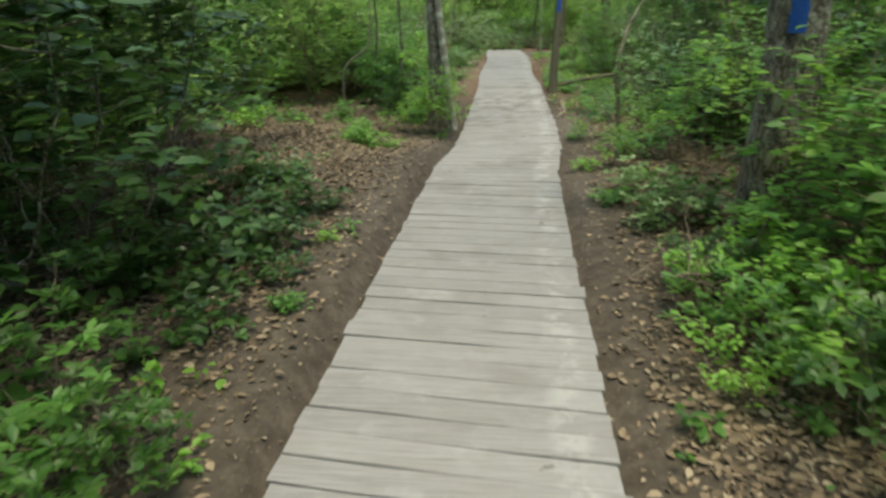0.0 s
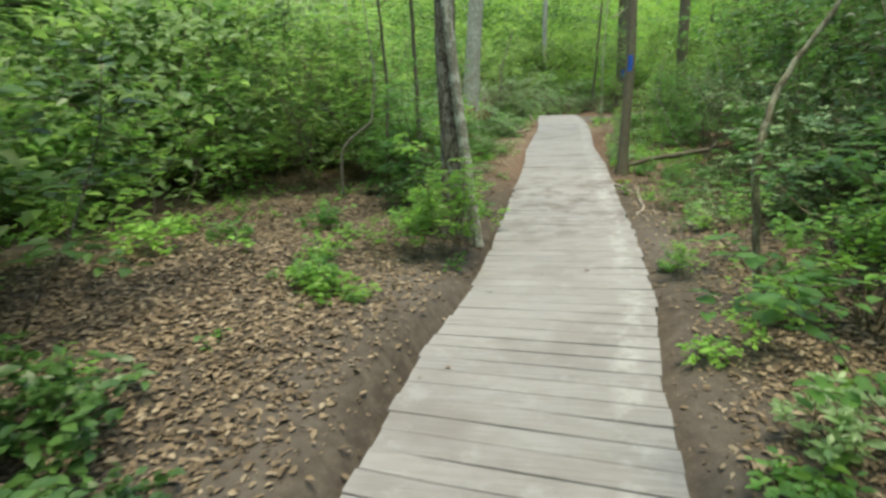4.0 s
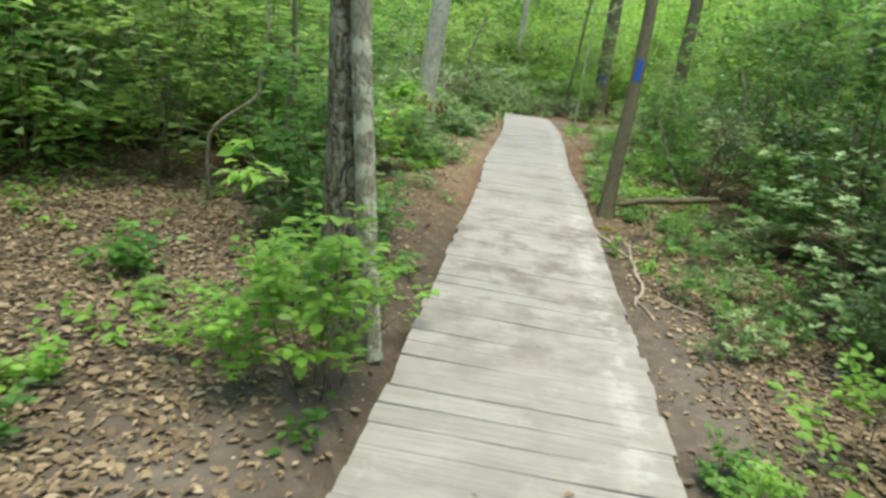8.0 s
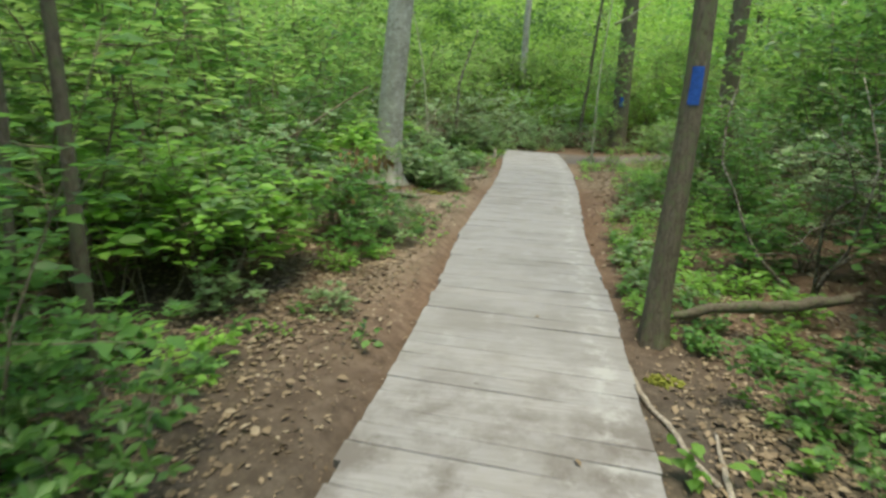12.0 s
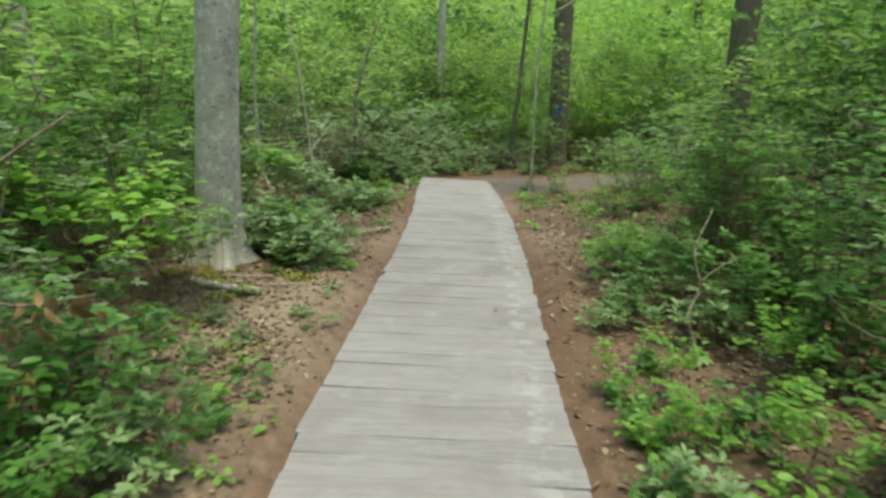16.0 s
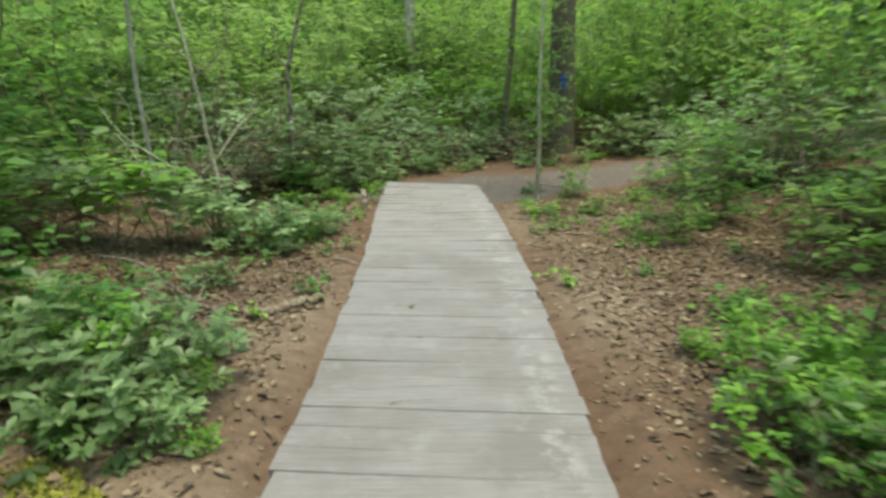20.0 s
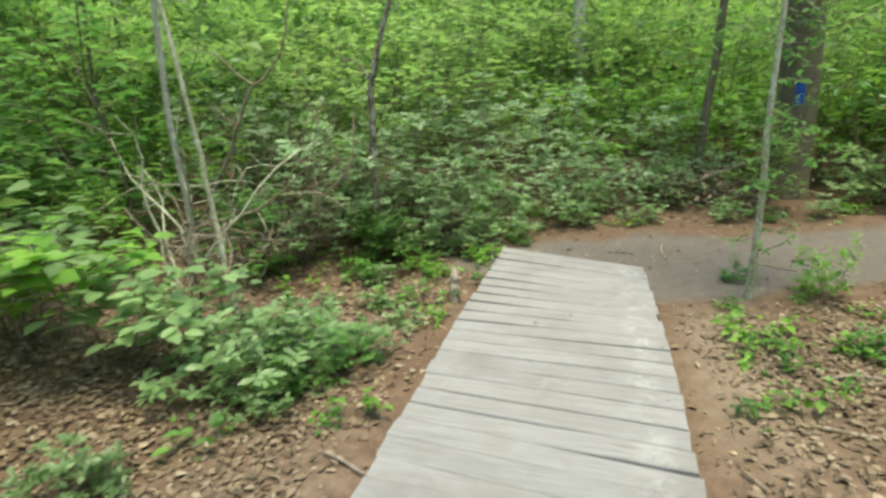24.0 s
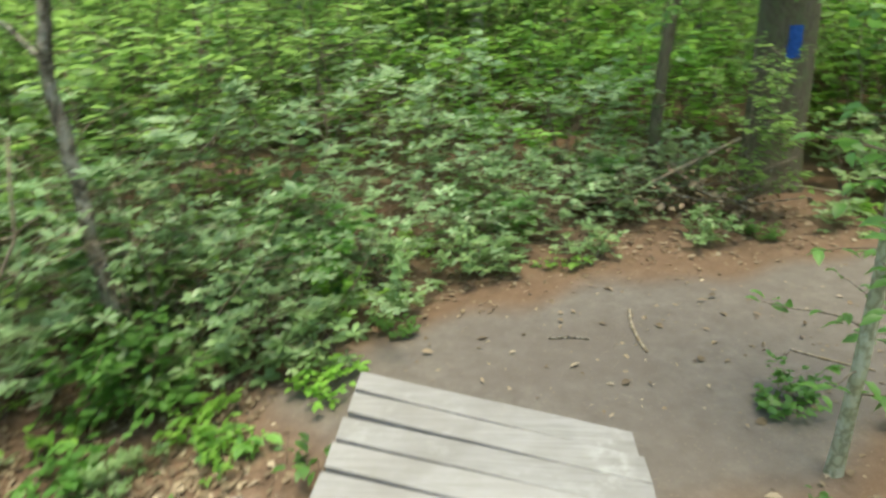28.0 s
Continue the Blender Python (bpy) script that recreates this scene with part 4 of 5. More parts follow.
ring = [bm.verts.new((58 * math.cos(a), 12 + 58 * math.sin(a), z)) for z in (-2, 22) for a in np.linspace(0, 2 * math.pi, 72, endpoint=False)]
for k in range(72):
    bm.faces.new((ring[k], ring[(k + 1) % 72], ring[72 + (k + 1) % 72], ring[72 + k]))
thing("backdrop", Matrix(), "faintly glowing green backdrop for the distant woods", "woods", kind="structure", data=bm_mesh("backdrop", bm, BACKDROP))


# ================= trees =================
def trunk_line(height, lean, seed, wob=0.03, steps=14):
    q = np.random.default_rng(seed)
    z = height * np.linspace(0, 1, steps) ** 1.25
    wx, wy = np.cumsum(q.normal(0, wob, steps)), np.cumsum(q.normal(0, wob, steps))
    wx, wy = wx - wx[0], wy - wy[0]
    f = np.minimum(1, z / 1.5)
    return np.stack([lean[0] * z + wx * f, lean[1] * z + wy * f, z - 0.08], 1)


def trunk_mesh(line, dia, flare, material, sides=16, seed=0, roots=5):
    """A tapered trunk, flared and fluted at the foot."""
    q = np.random.default_rng(seed)
    z = line[:, 2]
    zz = np.concatenate([np.linspace(0, 0.5, 8), z[z > 0.55]])
    pts = np.stack([np.interp(zz, z, line[:, k]) for k in range(3)], 1)
    ang = np.linspace(0, 2 * np.pi, sides, endpoint=False)
    ph = q.uniform(0, 6.28)
    V = []
    top = zz[-1]
    for p, h in zip(pts, zz):
        base = dia / 2 * (1 - 0.75 * (h / top))
        fl = flare * math.exp(-h / 0.16)
        rad = base * (1 + fl * (0.55 + 0.45 * np.cos(roots * ang + ph)) + 0.03 * np.cos(2 * ang + h * 2) + q.normal(0, 0.012, sides))
        V.append(np.stack([p[0] + rad * np.cos(ang), p[1] + rad * np.sin(ang), np.full(sides, p[2])], 1))
    m = len(V)
    i, j = np.meshgrid(np.arange(m - 1), np.arange(sides), indexing="ij")
    f = np.stack([i * sides + j, i * sides + (j + 1) % sides, (i + 1) * sides + (j + 1) % sides, (i + 1) * sides + j], -1).reshape(-1)
    me = fast_mesh("trunk", np.concatenate(V), f, np.full((m - 1) * sides, 4), material)
    me.polygons.foreach_set("use_smooth", np.ones(len(me.polygons), bool))
    return me


def crown_meshes(seed, height, spread, bark, leaves=420, leaf=0.17, first=0.55):
    q = np.random.default_rng(seed)
    limbs, tips = [], []
    for k in range(9):
        z = height * q.uniform(first, 0.97)
        a = k * 2.4 + q.uniform(-0.4, 0.4)
        ln = spread * q.uniform(0.6, 1.0) * (1.35 - z / height * 0.7)
        line = branch(q, (0, 0, z), (math.cos(a), math.sin(a), 0.45), ln, 0.3, 6, 0.05)
        limbs.append((line, np.linspace(0.035, 0.008, 7)))
        tips.append(line[2:])
    pts = np.concatenate(tips)
    base = pts[q.integers(0, len(pts), leaves)] + q.normal(0, 0.42, (leaves, 3))
    a = q.uniform(0, 6.28, leaves)
    axis = np.stack([np.cos(a), np.sin(a), q.normal(-0.15, 0.3, leaves)], 1)
    ln = leaf * q.uniform(0.6, 1.3, leaves)
    fol = leaf_mesh("crown", base, axis, np.array([0, 0, 1.0]) + q.normal(0, 0.4, (leaves, 3)), ln, ln * 0.6, LEAF_CROWN, False)
    return tube_mesh("limb", limbs, bark, 5), fol


CROWNS = [crown_meshes(200 + k, 11, 3.0, BARK_BROWN) for k in range(4)]
SMALL_CROWNS = [crown_meshes(220 + k, 6.0, 1.5, BARK_SAP, 420, 0.12, 0.45) for k in range(3)]


SHADE_CROWNS = [crown_meshes(240 + k, 9.0, 4.0, BARK_DARK, 5200, 0.25, 0.40) for k in range(2)]


def tree(x, y, dia, lean, bark, label, seed, height=11, flare=0.35, wob=0.03, sides=16, dense=False):
    ob = thing("tree", Matrix.Translation((x, y, float(ground_z(x, y)))), label, "tree")
    line = trunk_line(height, lean, seed, wob)
    part("trunk", trunk_mesh(line, dia, flare, bark, sides, seed), ob)
    big = height > 8
    limb, fol = SHADE_CROWNS[seed % 2] if dense else (CROWNS if big else SMALL_CROWNS)[seed % 3]
    k = height / (9 if dense else 11 if big else 6)
    m = Matrix.LocRotScale((lean[0] * height * 0.8, lean[1] * height * 0.8, 0), Euler((0, 0, seed * 1.7)), (k, k, k))
    tagged(part("limb", limb, ob, m=m), kind="stuff")
    tagged(part("crown", fol, ob, m=m), kind="stuff")
    return ob, line


def blaze(ob, line, dia, z, wide, high, face):
    """A painted trail mark that follows the bark."""
    bm = bmesh.new()
    q = random.Random(4)
    top = line[-1, 2]
    rows = []
    for i in range(7):
        h = z + high * (i / 6 - 0.5)
        c = [np.interp(h, line[:, 2], line[:, k]) for k in (0, 1)]
        rad = dia / 2 * (1 - 0.75 * h / top) * 1.035 + 0.004
        half = wide / 2 / rad
        rows.append([bm.verts.new((c[0] + rad * math.cos(face + half * (u + (q.uniform(-.08, .08) if abs(u) == 1 else 0))), c[1] + rad * math.sin(face + half * (u + 0)), h)) for u in (-1, -0.5, 0, 0.5, 1)])
    for a, b in zip(rows, rows[1:]):
        for k in range(4):
            bm.faces.new((a[k], a[k + 1], b[k + 1], b[k]))
    part("paint_mark", bm_mesh("paint_mark", bm, BLUE_PAINT), ob, "faded blue painted trail mark")


FRONT = -math.pi / 2
t1, l1 = tree(1.84, 3.88, 0.36, (0.0, 0.0), BARK_DARK, "thick rough-barked tree with a blue trail mark", 1, 12, 0.3)
blaze(t1, l1, 0.36, 1.55, 0.09, 0.26, FRONT - 0.35)
t2, l2 = tree(-0.86, 8.25, 0.205, (0.03, -0.03), BARK_DARK, "dark furrowed tree trunk beside the boardwalk", 2, 11, 0.4, 0.008)
t2b, l2b = tree(-0.62, 8.10, 0.105, (-0.068, 0.0), BARK_LICHEN, "slender pale trunk leaning beside a dark tree", 3, 9, 0.4, 0.008)
t3, l3 = tree(0.935, 12.22, 0.155, (0.045, 0.12), BARK_BROWN, "brown tree with a bright blue trail mark", 4, 11, 0.45, 0.012)
blaze(t3, l3, 0.155, 1.6, 0.072, 0.22, FRONT - 0.1)
t4, l4 = tree(-2.13, 16.75, 0.38, (0.10, 0.0), BARK_PALE, "smooth grey beech trunk with a flared mossy foot", 5, 13, 0.9, 0.012, 24)
t5, l5 = tree(2.62, 17.8, 0.27, (0.0, 0.0), BARK_BROWN, "brown tree trunk at the edge of the litter", 6, 12, 0.4, 0.015)
t6, l6 = tree(1.89, 25.5, 0.47, (0.01, 0.0), BARK_BROWN, "broad tree trunk with a blue trail mark beside the trail", 7, 14, 0.3, 0.01, 24)
blaze(t6, l6, 0.47, 1.21, 0.10, 0.24, FRONT - 0.05)
s1, sl1 = tree(1.04, 22.03, 0.05, (0.055, -0.02), BARK_SAP, "thin pale sapling standing at the trail's edge", 8, 5.5, 0.5, 0.012, 10)
tree(0.86, 25.3, 0.11, (0.08, 0.0), BARK_BROWN, "slim brown trunk behind the trail", 9, 7.5, 0.3, 0.02, 10)
tree(-3.5, 21.6, 0.06, (0.05, 0.0), BARK_PALE, "thin pale stem among shrubs", 10, 6, 0.3, 0.03, 8)
tree(-1.77, 10.65, 0.07, (0.0, 0.0), BARK_BROWN, "slim mossy sapling stem beside the boardwalk", 11, 6, 0.4, 0.02, 8)
tree(-2.25, 10.75, 0.05, (0.0, 0.0), BARK_BROWN, "slim sapling stem in the undergrowth", 12, 6, 0.4, 0.02, 8)

# trees out of view, added so that their crowns darken the left side
for x, y, tall, seed in ((-2.7, 1.2, 6.2, 301), (-2.9, 3.0, 5.4, 302), (-4.0, -0.6, 8.0, 303), (-3.2, -3.0, 8.0, 304)):
    tree(x, y, 0.16, (0.0, 0.0), BARK_DARK, "unseen tree with a dense low crown, added to shade the boardwalk's start", seed, tall, 0.35, 0.02, 12, dense=True)

r = random.Random(31)
tree(-6.0, 20.0, 0.30, (0.0, 0.0), BARK_PALE, "pale grey trunk deep among the leaves", 14, 12, 0.35, 0.015, 12)
placed = [(1.9, 3.95), (-0.8, 7.8), (0.9, 12), (-2.08, 16.7), (2.6, 17.8), (1.86, 25.5)]
for k in range(60):
    for _ in range(60):
        x, y = r.uniform(-17, 17), r.uniform(-5, 44)
        near_deck = abs(x - float(deck_x(y))) if y < 23 else abs(x) + (y - 23)
        if near_deck > 6.2 and float(clear(x, y)) > 1.2 and min((x - a) ** 2 + (y - b) ** 2 for a, b in placed) > 1.6:
            break
    placed.append((x, y))
    if r.random() < 0.55:
        tree(x, y, r.uniform(0.14, 0.34), (r.uniform(-.03, .03), r.uniform(-.03, .03)), r.choice((BARK_DARK, BARK_BROWN, BARK_PALE, BARK_PALE)), "tall woodland tree rising from dense undergrowth", 40 + k, r.uniform(9.5, 14), 0.35, 0.02, 10)
    else:
        tree(x, y, r.uniform(0.05, 0.09), (r.uniform(-.06, .06), r.uniform(-.06, .06)), r.choice((BARK_SAP, BARK_BROWN)), "slender young tree in the undergrowth", 40 + k, r.uniform(5, 7.5), 0.3, 0.03, 8)


# ================= dead leaves on the floor =================
def litter(name, n, box, seed, sizes, near):
    q = np.random.default_rng(seed)
    x, y = q.uniform(box[0], box[1], n), q.uniform(box[2], box[3], n)
    c, p = clear(x, y), litter_patch(x, y)
    dens = np.where(c < 0.0, np.where(y > 22.2, 0.015, 0.0), np.minimum(1, 0.12 * np.clip(c / 0.4, 0.15, 1) + 1.0 * p ** 0.7 * np.clip((c - 0.1) / 0.4, 0.05, 1) + 0.35 * np.clip(c - 0.25, 0, 1)))
    ok = dens > q.random(n)
    x, y = x[ok], y[ok]
    n = len(x)
    z = ground_z(x, y) + q.uniform(0.003, 0.02, n)
    a = q.uniform(0, 2 * np.pi, n)
    axis = np.stack([np.cos(a), np.sin(a), q.normal(0.0, 0.12, n)], 1)
    up = np.array([0, 0, 1.0]) + q.normal(0, 0.26, (n, 3))
    ln = q.uniform(*sizes, n)
    me = leaf_mesh(name, np.stack([x, y, z], 1), axis, up, ln, ln * q.uniform(0.35, 0.7, n), DEAD_LEAF, near, 0.12, 0.14)
    thing(name, Matrix(), "scattered dry brown fallen leaves on the soil", "leaf litter", kind="stuff", data=me)


litter("fallen_leaves", 190000, (-5, 4.5, 0, 25), 5, (0.028, 0.068), True)
litter("small_fallen_leaves", 170000, (-5, 4.5, 0, 25), 15, (0.02, 0.05), False)

q = np.random.default_rng(9)
n = 34000
fx, fy = q.uniform(-3.5, 3.6, n), q.uniform(0.5, 24.5, n)
fc = clear(fx, fy)
ok = (fc > 0.02) | ((fy > 22.35) & (q.random(n) < 0.25))
fx, fy = fx[ok], fy[ok]
n = len(fx)
a = q.uniform(0, 6.283, n)
ln = q.uniform(0.012, 0.034, n)
me = leaf_mesh("leaf_fragments", np.stack([fx, fy, ground_z(fx, fy) + q.uniform(0.001, 0.006, n)], 1), np.stack([np.cos(a), np.sin(a), q.normal(0, 0.15, n)], 1),
               np.array([0, 0, 1.0]) + q.normal(0, 0.25, (n, 3)), ln, ln * q.uniform(0.2, 0.8, n), DEAD_LEAF, False, 0.1)
thing("leaf_fragments", Matrix(), "small brown leaf fragments and bark bits on the soil", "leaf litter", kind="stuff", data=me)


def boards_leaf(x, y, turn, size, seed):
    q = np.random.default_rng(seed)
    a = q.uniform(-0.2, 0.2)
    me = leaf_mesh("fallen_leaf", np.array([[-size / 2, 0, 0.0]]), np.array([[1.0, a, 0.04]]), np.array([[0.1, 0.15, 1.0]]), np.array([size]), np.array([size * q.uniform(0.4, 0.65)]), DEAD_LEAF, True, 0.12, 0.2)
    thing("fallen_leaf", pose(x, y, 0.008, 0, 0, turn), "small curled brown dead leaf on grey boards", "leaf", "dead leaves on the boards", data=me)


for k, (x, y, size) in enumerate(((0.43, 4.18, 0.05), (0.33, 7.28, 0.06), (0.02, 9.55, 0.045), (-0.22, 18.12, 0.06), (0.2, 12.1, 0.04), (-0.35, 13.6, 0.04), (0.3, 15.7, 0.045), (-0.1, 20.9, 0.04), (0.41, 10.6, 0.05), (-0.4, 5.7, 0.045))):
    boards_leaf(x, y, 37 * k, size, 400 + k)


# ================= roots, fallen wood and stems =================
def bent(points, radii, steps=5):
    """A smooth line through points, with radii spread along it."""
    pts = [Vector(p) for p in points]
    out = []
    for i in range(len(pts) - 1):
        p0, p1, p2, p3 = pts[max(i - 1, 0)], pts[i], pts[i + 1], pts[min(i + 2, len(pts) - 1)]
        for k in range(steps):
            t = k / steps
            out.append(0.5 * ((2 * p1) + (p2 - p0) * t + (2 * p0 - 5 * p1 + 4 * p2 - p3) * t * t + (3 * p1 - p0 - 3 * p2 + p3) * t ** 3))
    out.append(pts[-1])
    n = len(out)
    rad = np.interp(np.linspace(0, 1, n), np.linspace(0, 1, len(radii)), radii)
    j = np.random.default_rng(n)
    return np.array(out) + j.normal(0, 1, (n, 3)) * rad[:, None] * 0.18, rad * (1 + j.normal(0, 0.08, n))


def on_ground(flat, lift=0.0):
    return [(x, y, float(ground_z(x, y)) + lift) for x, y in flat]


def wood(name, label, category, lines, material, sides=8, part_name=""):
    """A piece of wood: the first line is the main piece, further lines are parts."""
    first = tube_mesh(name, [lines[0]], material, sides)
    ob = thing(name, Matrix(), label, category, data=first)
    for ln in lines[1:]:
        part(part_name or "twig", tube_mesh(part_name or "twig", [ln], material, 6), ob)
    return ob


wood("surface_root", "pale exposed tree root along the boardwalk's edge", "root",
     [bent(on_ground([(0.74, 11.85), (0.79, 11.45), (0.88, 11.2), (0.92, 10.98), (1.0, 10.78)], 0.012), [0.018, 0.016, 0.014, 0.012])], ROOT)
wood("surface_root", "pale forked root lying on bare soil", "root",
     [bent(on_ground([(1.08, 11.2), (1.04, 10.9), (1.02, 10.65), (1.02, 10.45), (1.0, 10.25), (1.02, 10.05), (0.99, 9.85), (0.92, 9.68), (0.9, 9.55)], 0.014), [0.008, 0.016, 0.018, 0.016, 0.014, 0.010]),
      bent(on_ground([(1.0, 10.27), (1.06, 10.33), (1.09, 10.42)], 0.016), [0.010, 0.005]), bent(on_ground([(0.92, 9.7), (0.97, 9.55), (1.0, 9.42)], 0.01), [0.009, 0.005])], ROOT, part_name="rootlet")
wood("surface_root", "thin pale root among dead leaves", "root",
     [bent(on_ground([(1.08, 9.8), (1.18, 9.68), (1.25, 9.62), (1.36, 9.55)], 0.012), [0.012, 0.010, 0.006])], ROOT)

# short broken log with a cut piece beside it
wood("log", "short broken branch lying on bare soil", "log", [bent(on_ground([(-1.30, 18.24), (-1.15, 18.30), (-1.02, 18.42), (-0.95, 18.47)], 0.028), [0.030, 0.034, 0.032, 0.030])], DEADWOOD, 10)
wood("log_piece", "small broken log end on the soil", "log", [bent([(-0.93, 18.38, float(ground_z(-0.93, 18.38)) + 0.03), (-0.90, 18.45, float(ground_z(-0.9, 18.45)) + 0.036), (-0.865, 18.52, float(ground_z(-0.86, 18.52)) + 0.03)], [0.028, 0.030, 0.027])], DEADWOOD, 10)
wood("fallen_branch", "dark fallen branch in the undergrowth", "branch", [bent([(-2.7, 19.05, 0.10), (-2.3, 18.85, 0.10), (-2.0, 18.6, 0.05), (-1.58, 18.3, -0.04), (-1.35, 18.25, -0.05)], [0.010, 0.016, 0.016, 0.012, 0.007])], BARK_DARK)
wood("fallen_branch", "pale curved dead branch over the undergrowth", "branch", [bent([(-3.5, 19.9, 0.16), (-3.2, 19.75, 0.26), (-2.9, 19.6, 0.2)], [0.010, 0.013, 0.008])], DEADWOOD)
wood("fallen_branch", "thin fallen branch on leaf litter", "branch", [bent(on_ground([(-2.1, 17.9), (-1.9, 18.05), (-1.55, 18.4)], 0.015), [0.010, 0.010, 0.006])], TWIG)
wood("stick_stub", "short pale broken stake beside the boardwalk", "stake", [bent([(-1.0, 21.36, -0.26), (-1.0, 21.38, -0.12), (-1.01, 21.41, 0.0), (-1.02, 21.45, 0.07)], [0.036, 0.036, 0.033, 0.026])], ROOT, 10)
wood("fallen_branch", "fallen mossy branch behind the marked tree", "branch", [bent([(1.05, 12.45, -0.05), (1.4, 12.5, 0.03), (1.75, 12.48, 0.08), (2.2, 12.6, 0.12)], [0.026, 0.042, 0.042, 0.03])], BARK_BROWN)
wood("arched_branch", "pale dead branch arching over low bushes", "branch",
     [bent([(1.18, 15.95, -0.14), (1.24, 15.97, 0.0), (1.38, 16.0, 0.09), (1.6, 16.0, 0.10), (1.85, 16.05, 0.06), (2.3, 16.1, 0.05)], [0.016, 0.015, 0.013, 0.010, 0.008, 0.005])], DEADWOOD)
wood("dead_sapling", "bare pale dead sapling among bushes", "sapling",
     [bent([(1.55, 15.3, -0.12), (1.50, 15.42, 0.1), (1.58, 15.5, 0.28), (1.54, 15.55, 0.5), (1.66, 15.65, 0.75)], [0.012, 0.011, 0.009, 0.007, 0.004]),
      bent([(1.56, 15.5, 0.3), (1.7, 15.5, 0.42), (1.85, 15.6, 0.46)], [0.006, 0.003])], DEADWOOD)
wood("dead_sapling", "crooked pale dead sapling in the undergrowth", "sapling",
     [bent([(-2.75, 10.3, -0.02), (-2.66, 10.2, 0.55), (-2.5, 10.2, 0.75), (-2.24, 10.2, 0.93), (-2.2, 10.2, 1.12), (-2.14, 10.2, 1.5), (-2.2, 10.2, 2.4)], [0.018, 0.016, 0.015, 0.014, 0.012, 0.010, 0.006])], ROOT)
wood("leaning_tree", "crooked lichen-pale leaning young tree among bushes", "tree",
     [bent([(1.42, 6.97, -0.2), (1.40, 6.98, 0.1), (1.37, 7.0, 0.4), (1.35, 7.02, 0.82), (1.40, 7.08, 1.07), (1.50, 7.15, 1.32), (1.8, 7.2, 1.8), (2.1, 7.3, 2.6)], [0.032, 0.028, 0.026, 0.025, 0.023, 0.020, 0.015, 0.009]),
      bent([(1.36, 7.02, 0.7), (1.48, 6.95, 0.66), (1.62, 6.9, 0.52), (1.8, 6.85, 0.50)], [0.010, 0.008, 0.006, 0.004])], BARK_MOSSY, 10, "branch")
wood("fallen_stick", "short grey stick on the leaf litter", "stick", [bent(on_ground([(1.05, 20.22), (1.25, 20.18), (1.48, 20.17)], 0.014), [0.010, 0.011, 0.008])], DEADWOOD)
wood("fallen_stick", "dark stick on trampled soil", "stick", [bent(on_ground([(1.55, 17.62), (1.72, 17.55), (1.9, 17.5)], 0.014), [0.010, 0.012, 0.008])], BARK_DARK)
wood("fallen_stick", "pale curved twig on the sandy trail", "stick", [bent(on_ground([(0.47, 23.3), (0.46, 23.1), (0.5, 22.85)], 0.008), [0.006, 0.010, 0.006])], DEADWOOD)
wood("fallen_stick", "thin twig lying on the trail", "stick", [bent(on_ground([(0.0, 22.95), (0.14, 22.97), (0.22, 22.96)], 0.006), [0.005, 0.006, 0.004])], BARK_DARK)
wood("fallen_stick", "thin pale twig lying on the trail", "stick", [bent(on_ground([(1.2, 22.9), (1.35, 22.8), (1.5, 22.72)], 0.006), [0.005, 0.006, 0.004])], DEADWOOD)
wood("fallen_branch", "broken branch leaning against the broad tree", "branch", [bent([(0.75, 24.75, 0.12), (1.1, 24.85, 0.26), (1.55, 25.2, 0.36)], [0.014, 0.018, 0.016])], DEADWOOD)
wood("fallen_stick", "thin stick on the litter beside the boardwalk", "stick", [bent(on_ground([(-1.95, 18.0), (-1.7, 17.85), (-1.45, 17.8)], 0.02), [0.008, 0.009, 0.006])], DEADWOOD)


wood("leaning_sapling", "pale slender leaning stem among bushes", "sapling", [bent([(-2.24, 20.5, -0.12), (-2.27, 20.51, 0.22), (-2.34, 20.54, 0.76), (-2.39, 20.52, 1.43), (-2.5, 20.5, 2.2), (-2.75, 20.5, 3.2)], [0.022, 0.020, 0.018, 0.015, 0.012, 0.006])], BARK_SAP)


wood("dead_sapling", "grey forked dead sapling in shaded undergrowth", "sapling",
     [bent([(-3.66, 21.95, -0.1), (-3.53, 21.9, 0.39), (-3.24, 21.9, 0.83), (-3.08, 21.88, 1.11), (-2.91, 21.9, 1.42), (-2.78, 21.92, 1.5), (-2.58, 21.95, 1.75), (-2.5, 22.0, 2.2)], [0.026, 0.024, 0.022, 0.019, 0.015, 0.012, 0.009, 0.006]),
      bent([(-2.88, 21.9, 1.45), (-3.0, 21.85, 1.56), (-3.15, 21.8, 1.71), (-3.42, 21.8, 1.76)], [0.012, 0.010, 0.008, 0.004]),
      bent([(-3.08, 21.88, 1.11), (-3.17, 21.84, 1.2), (-3.27, 21.8, 1.3)], [0.009, 0.007, 0.004]),
      bent([(-3.3, 21.9, 0.74), (-3.07, 21.8, 0.77), (-3.0, 21.75, 0.6), (-3.0, 21.7, 0.4)], [0.010, 0.008, 0.006, 0.004]),
      bent([(-3.12, 21.82, 0.77), (-3.2, 21.78, 0.57), (-3.17, 21.75, 0.42)], [0.007, 0.005, 0.003])], DEADWOOD, 8, "branch")
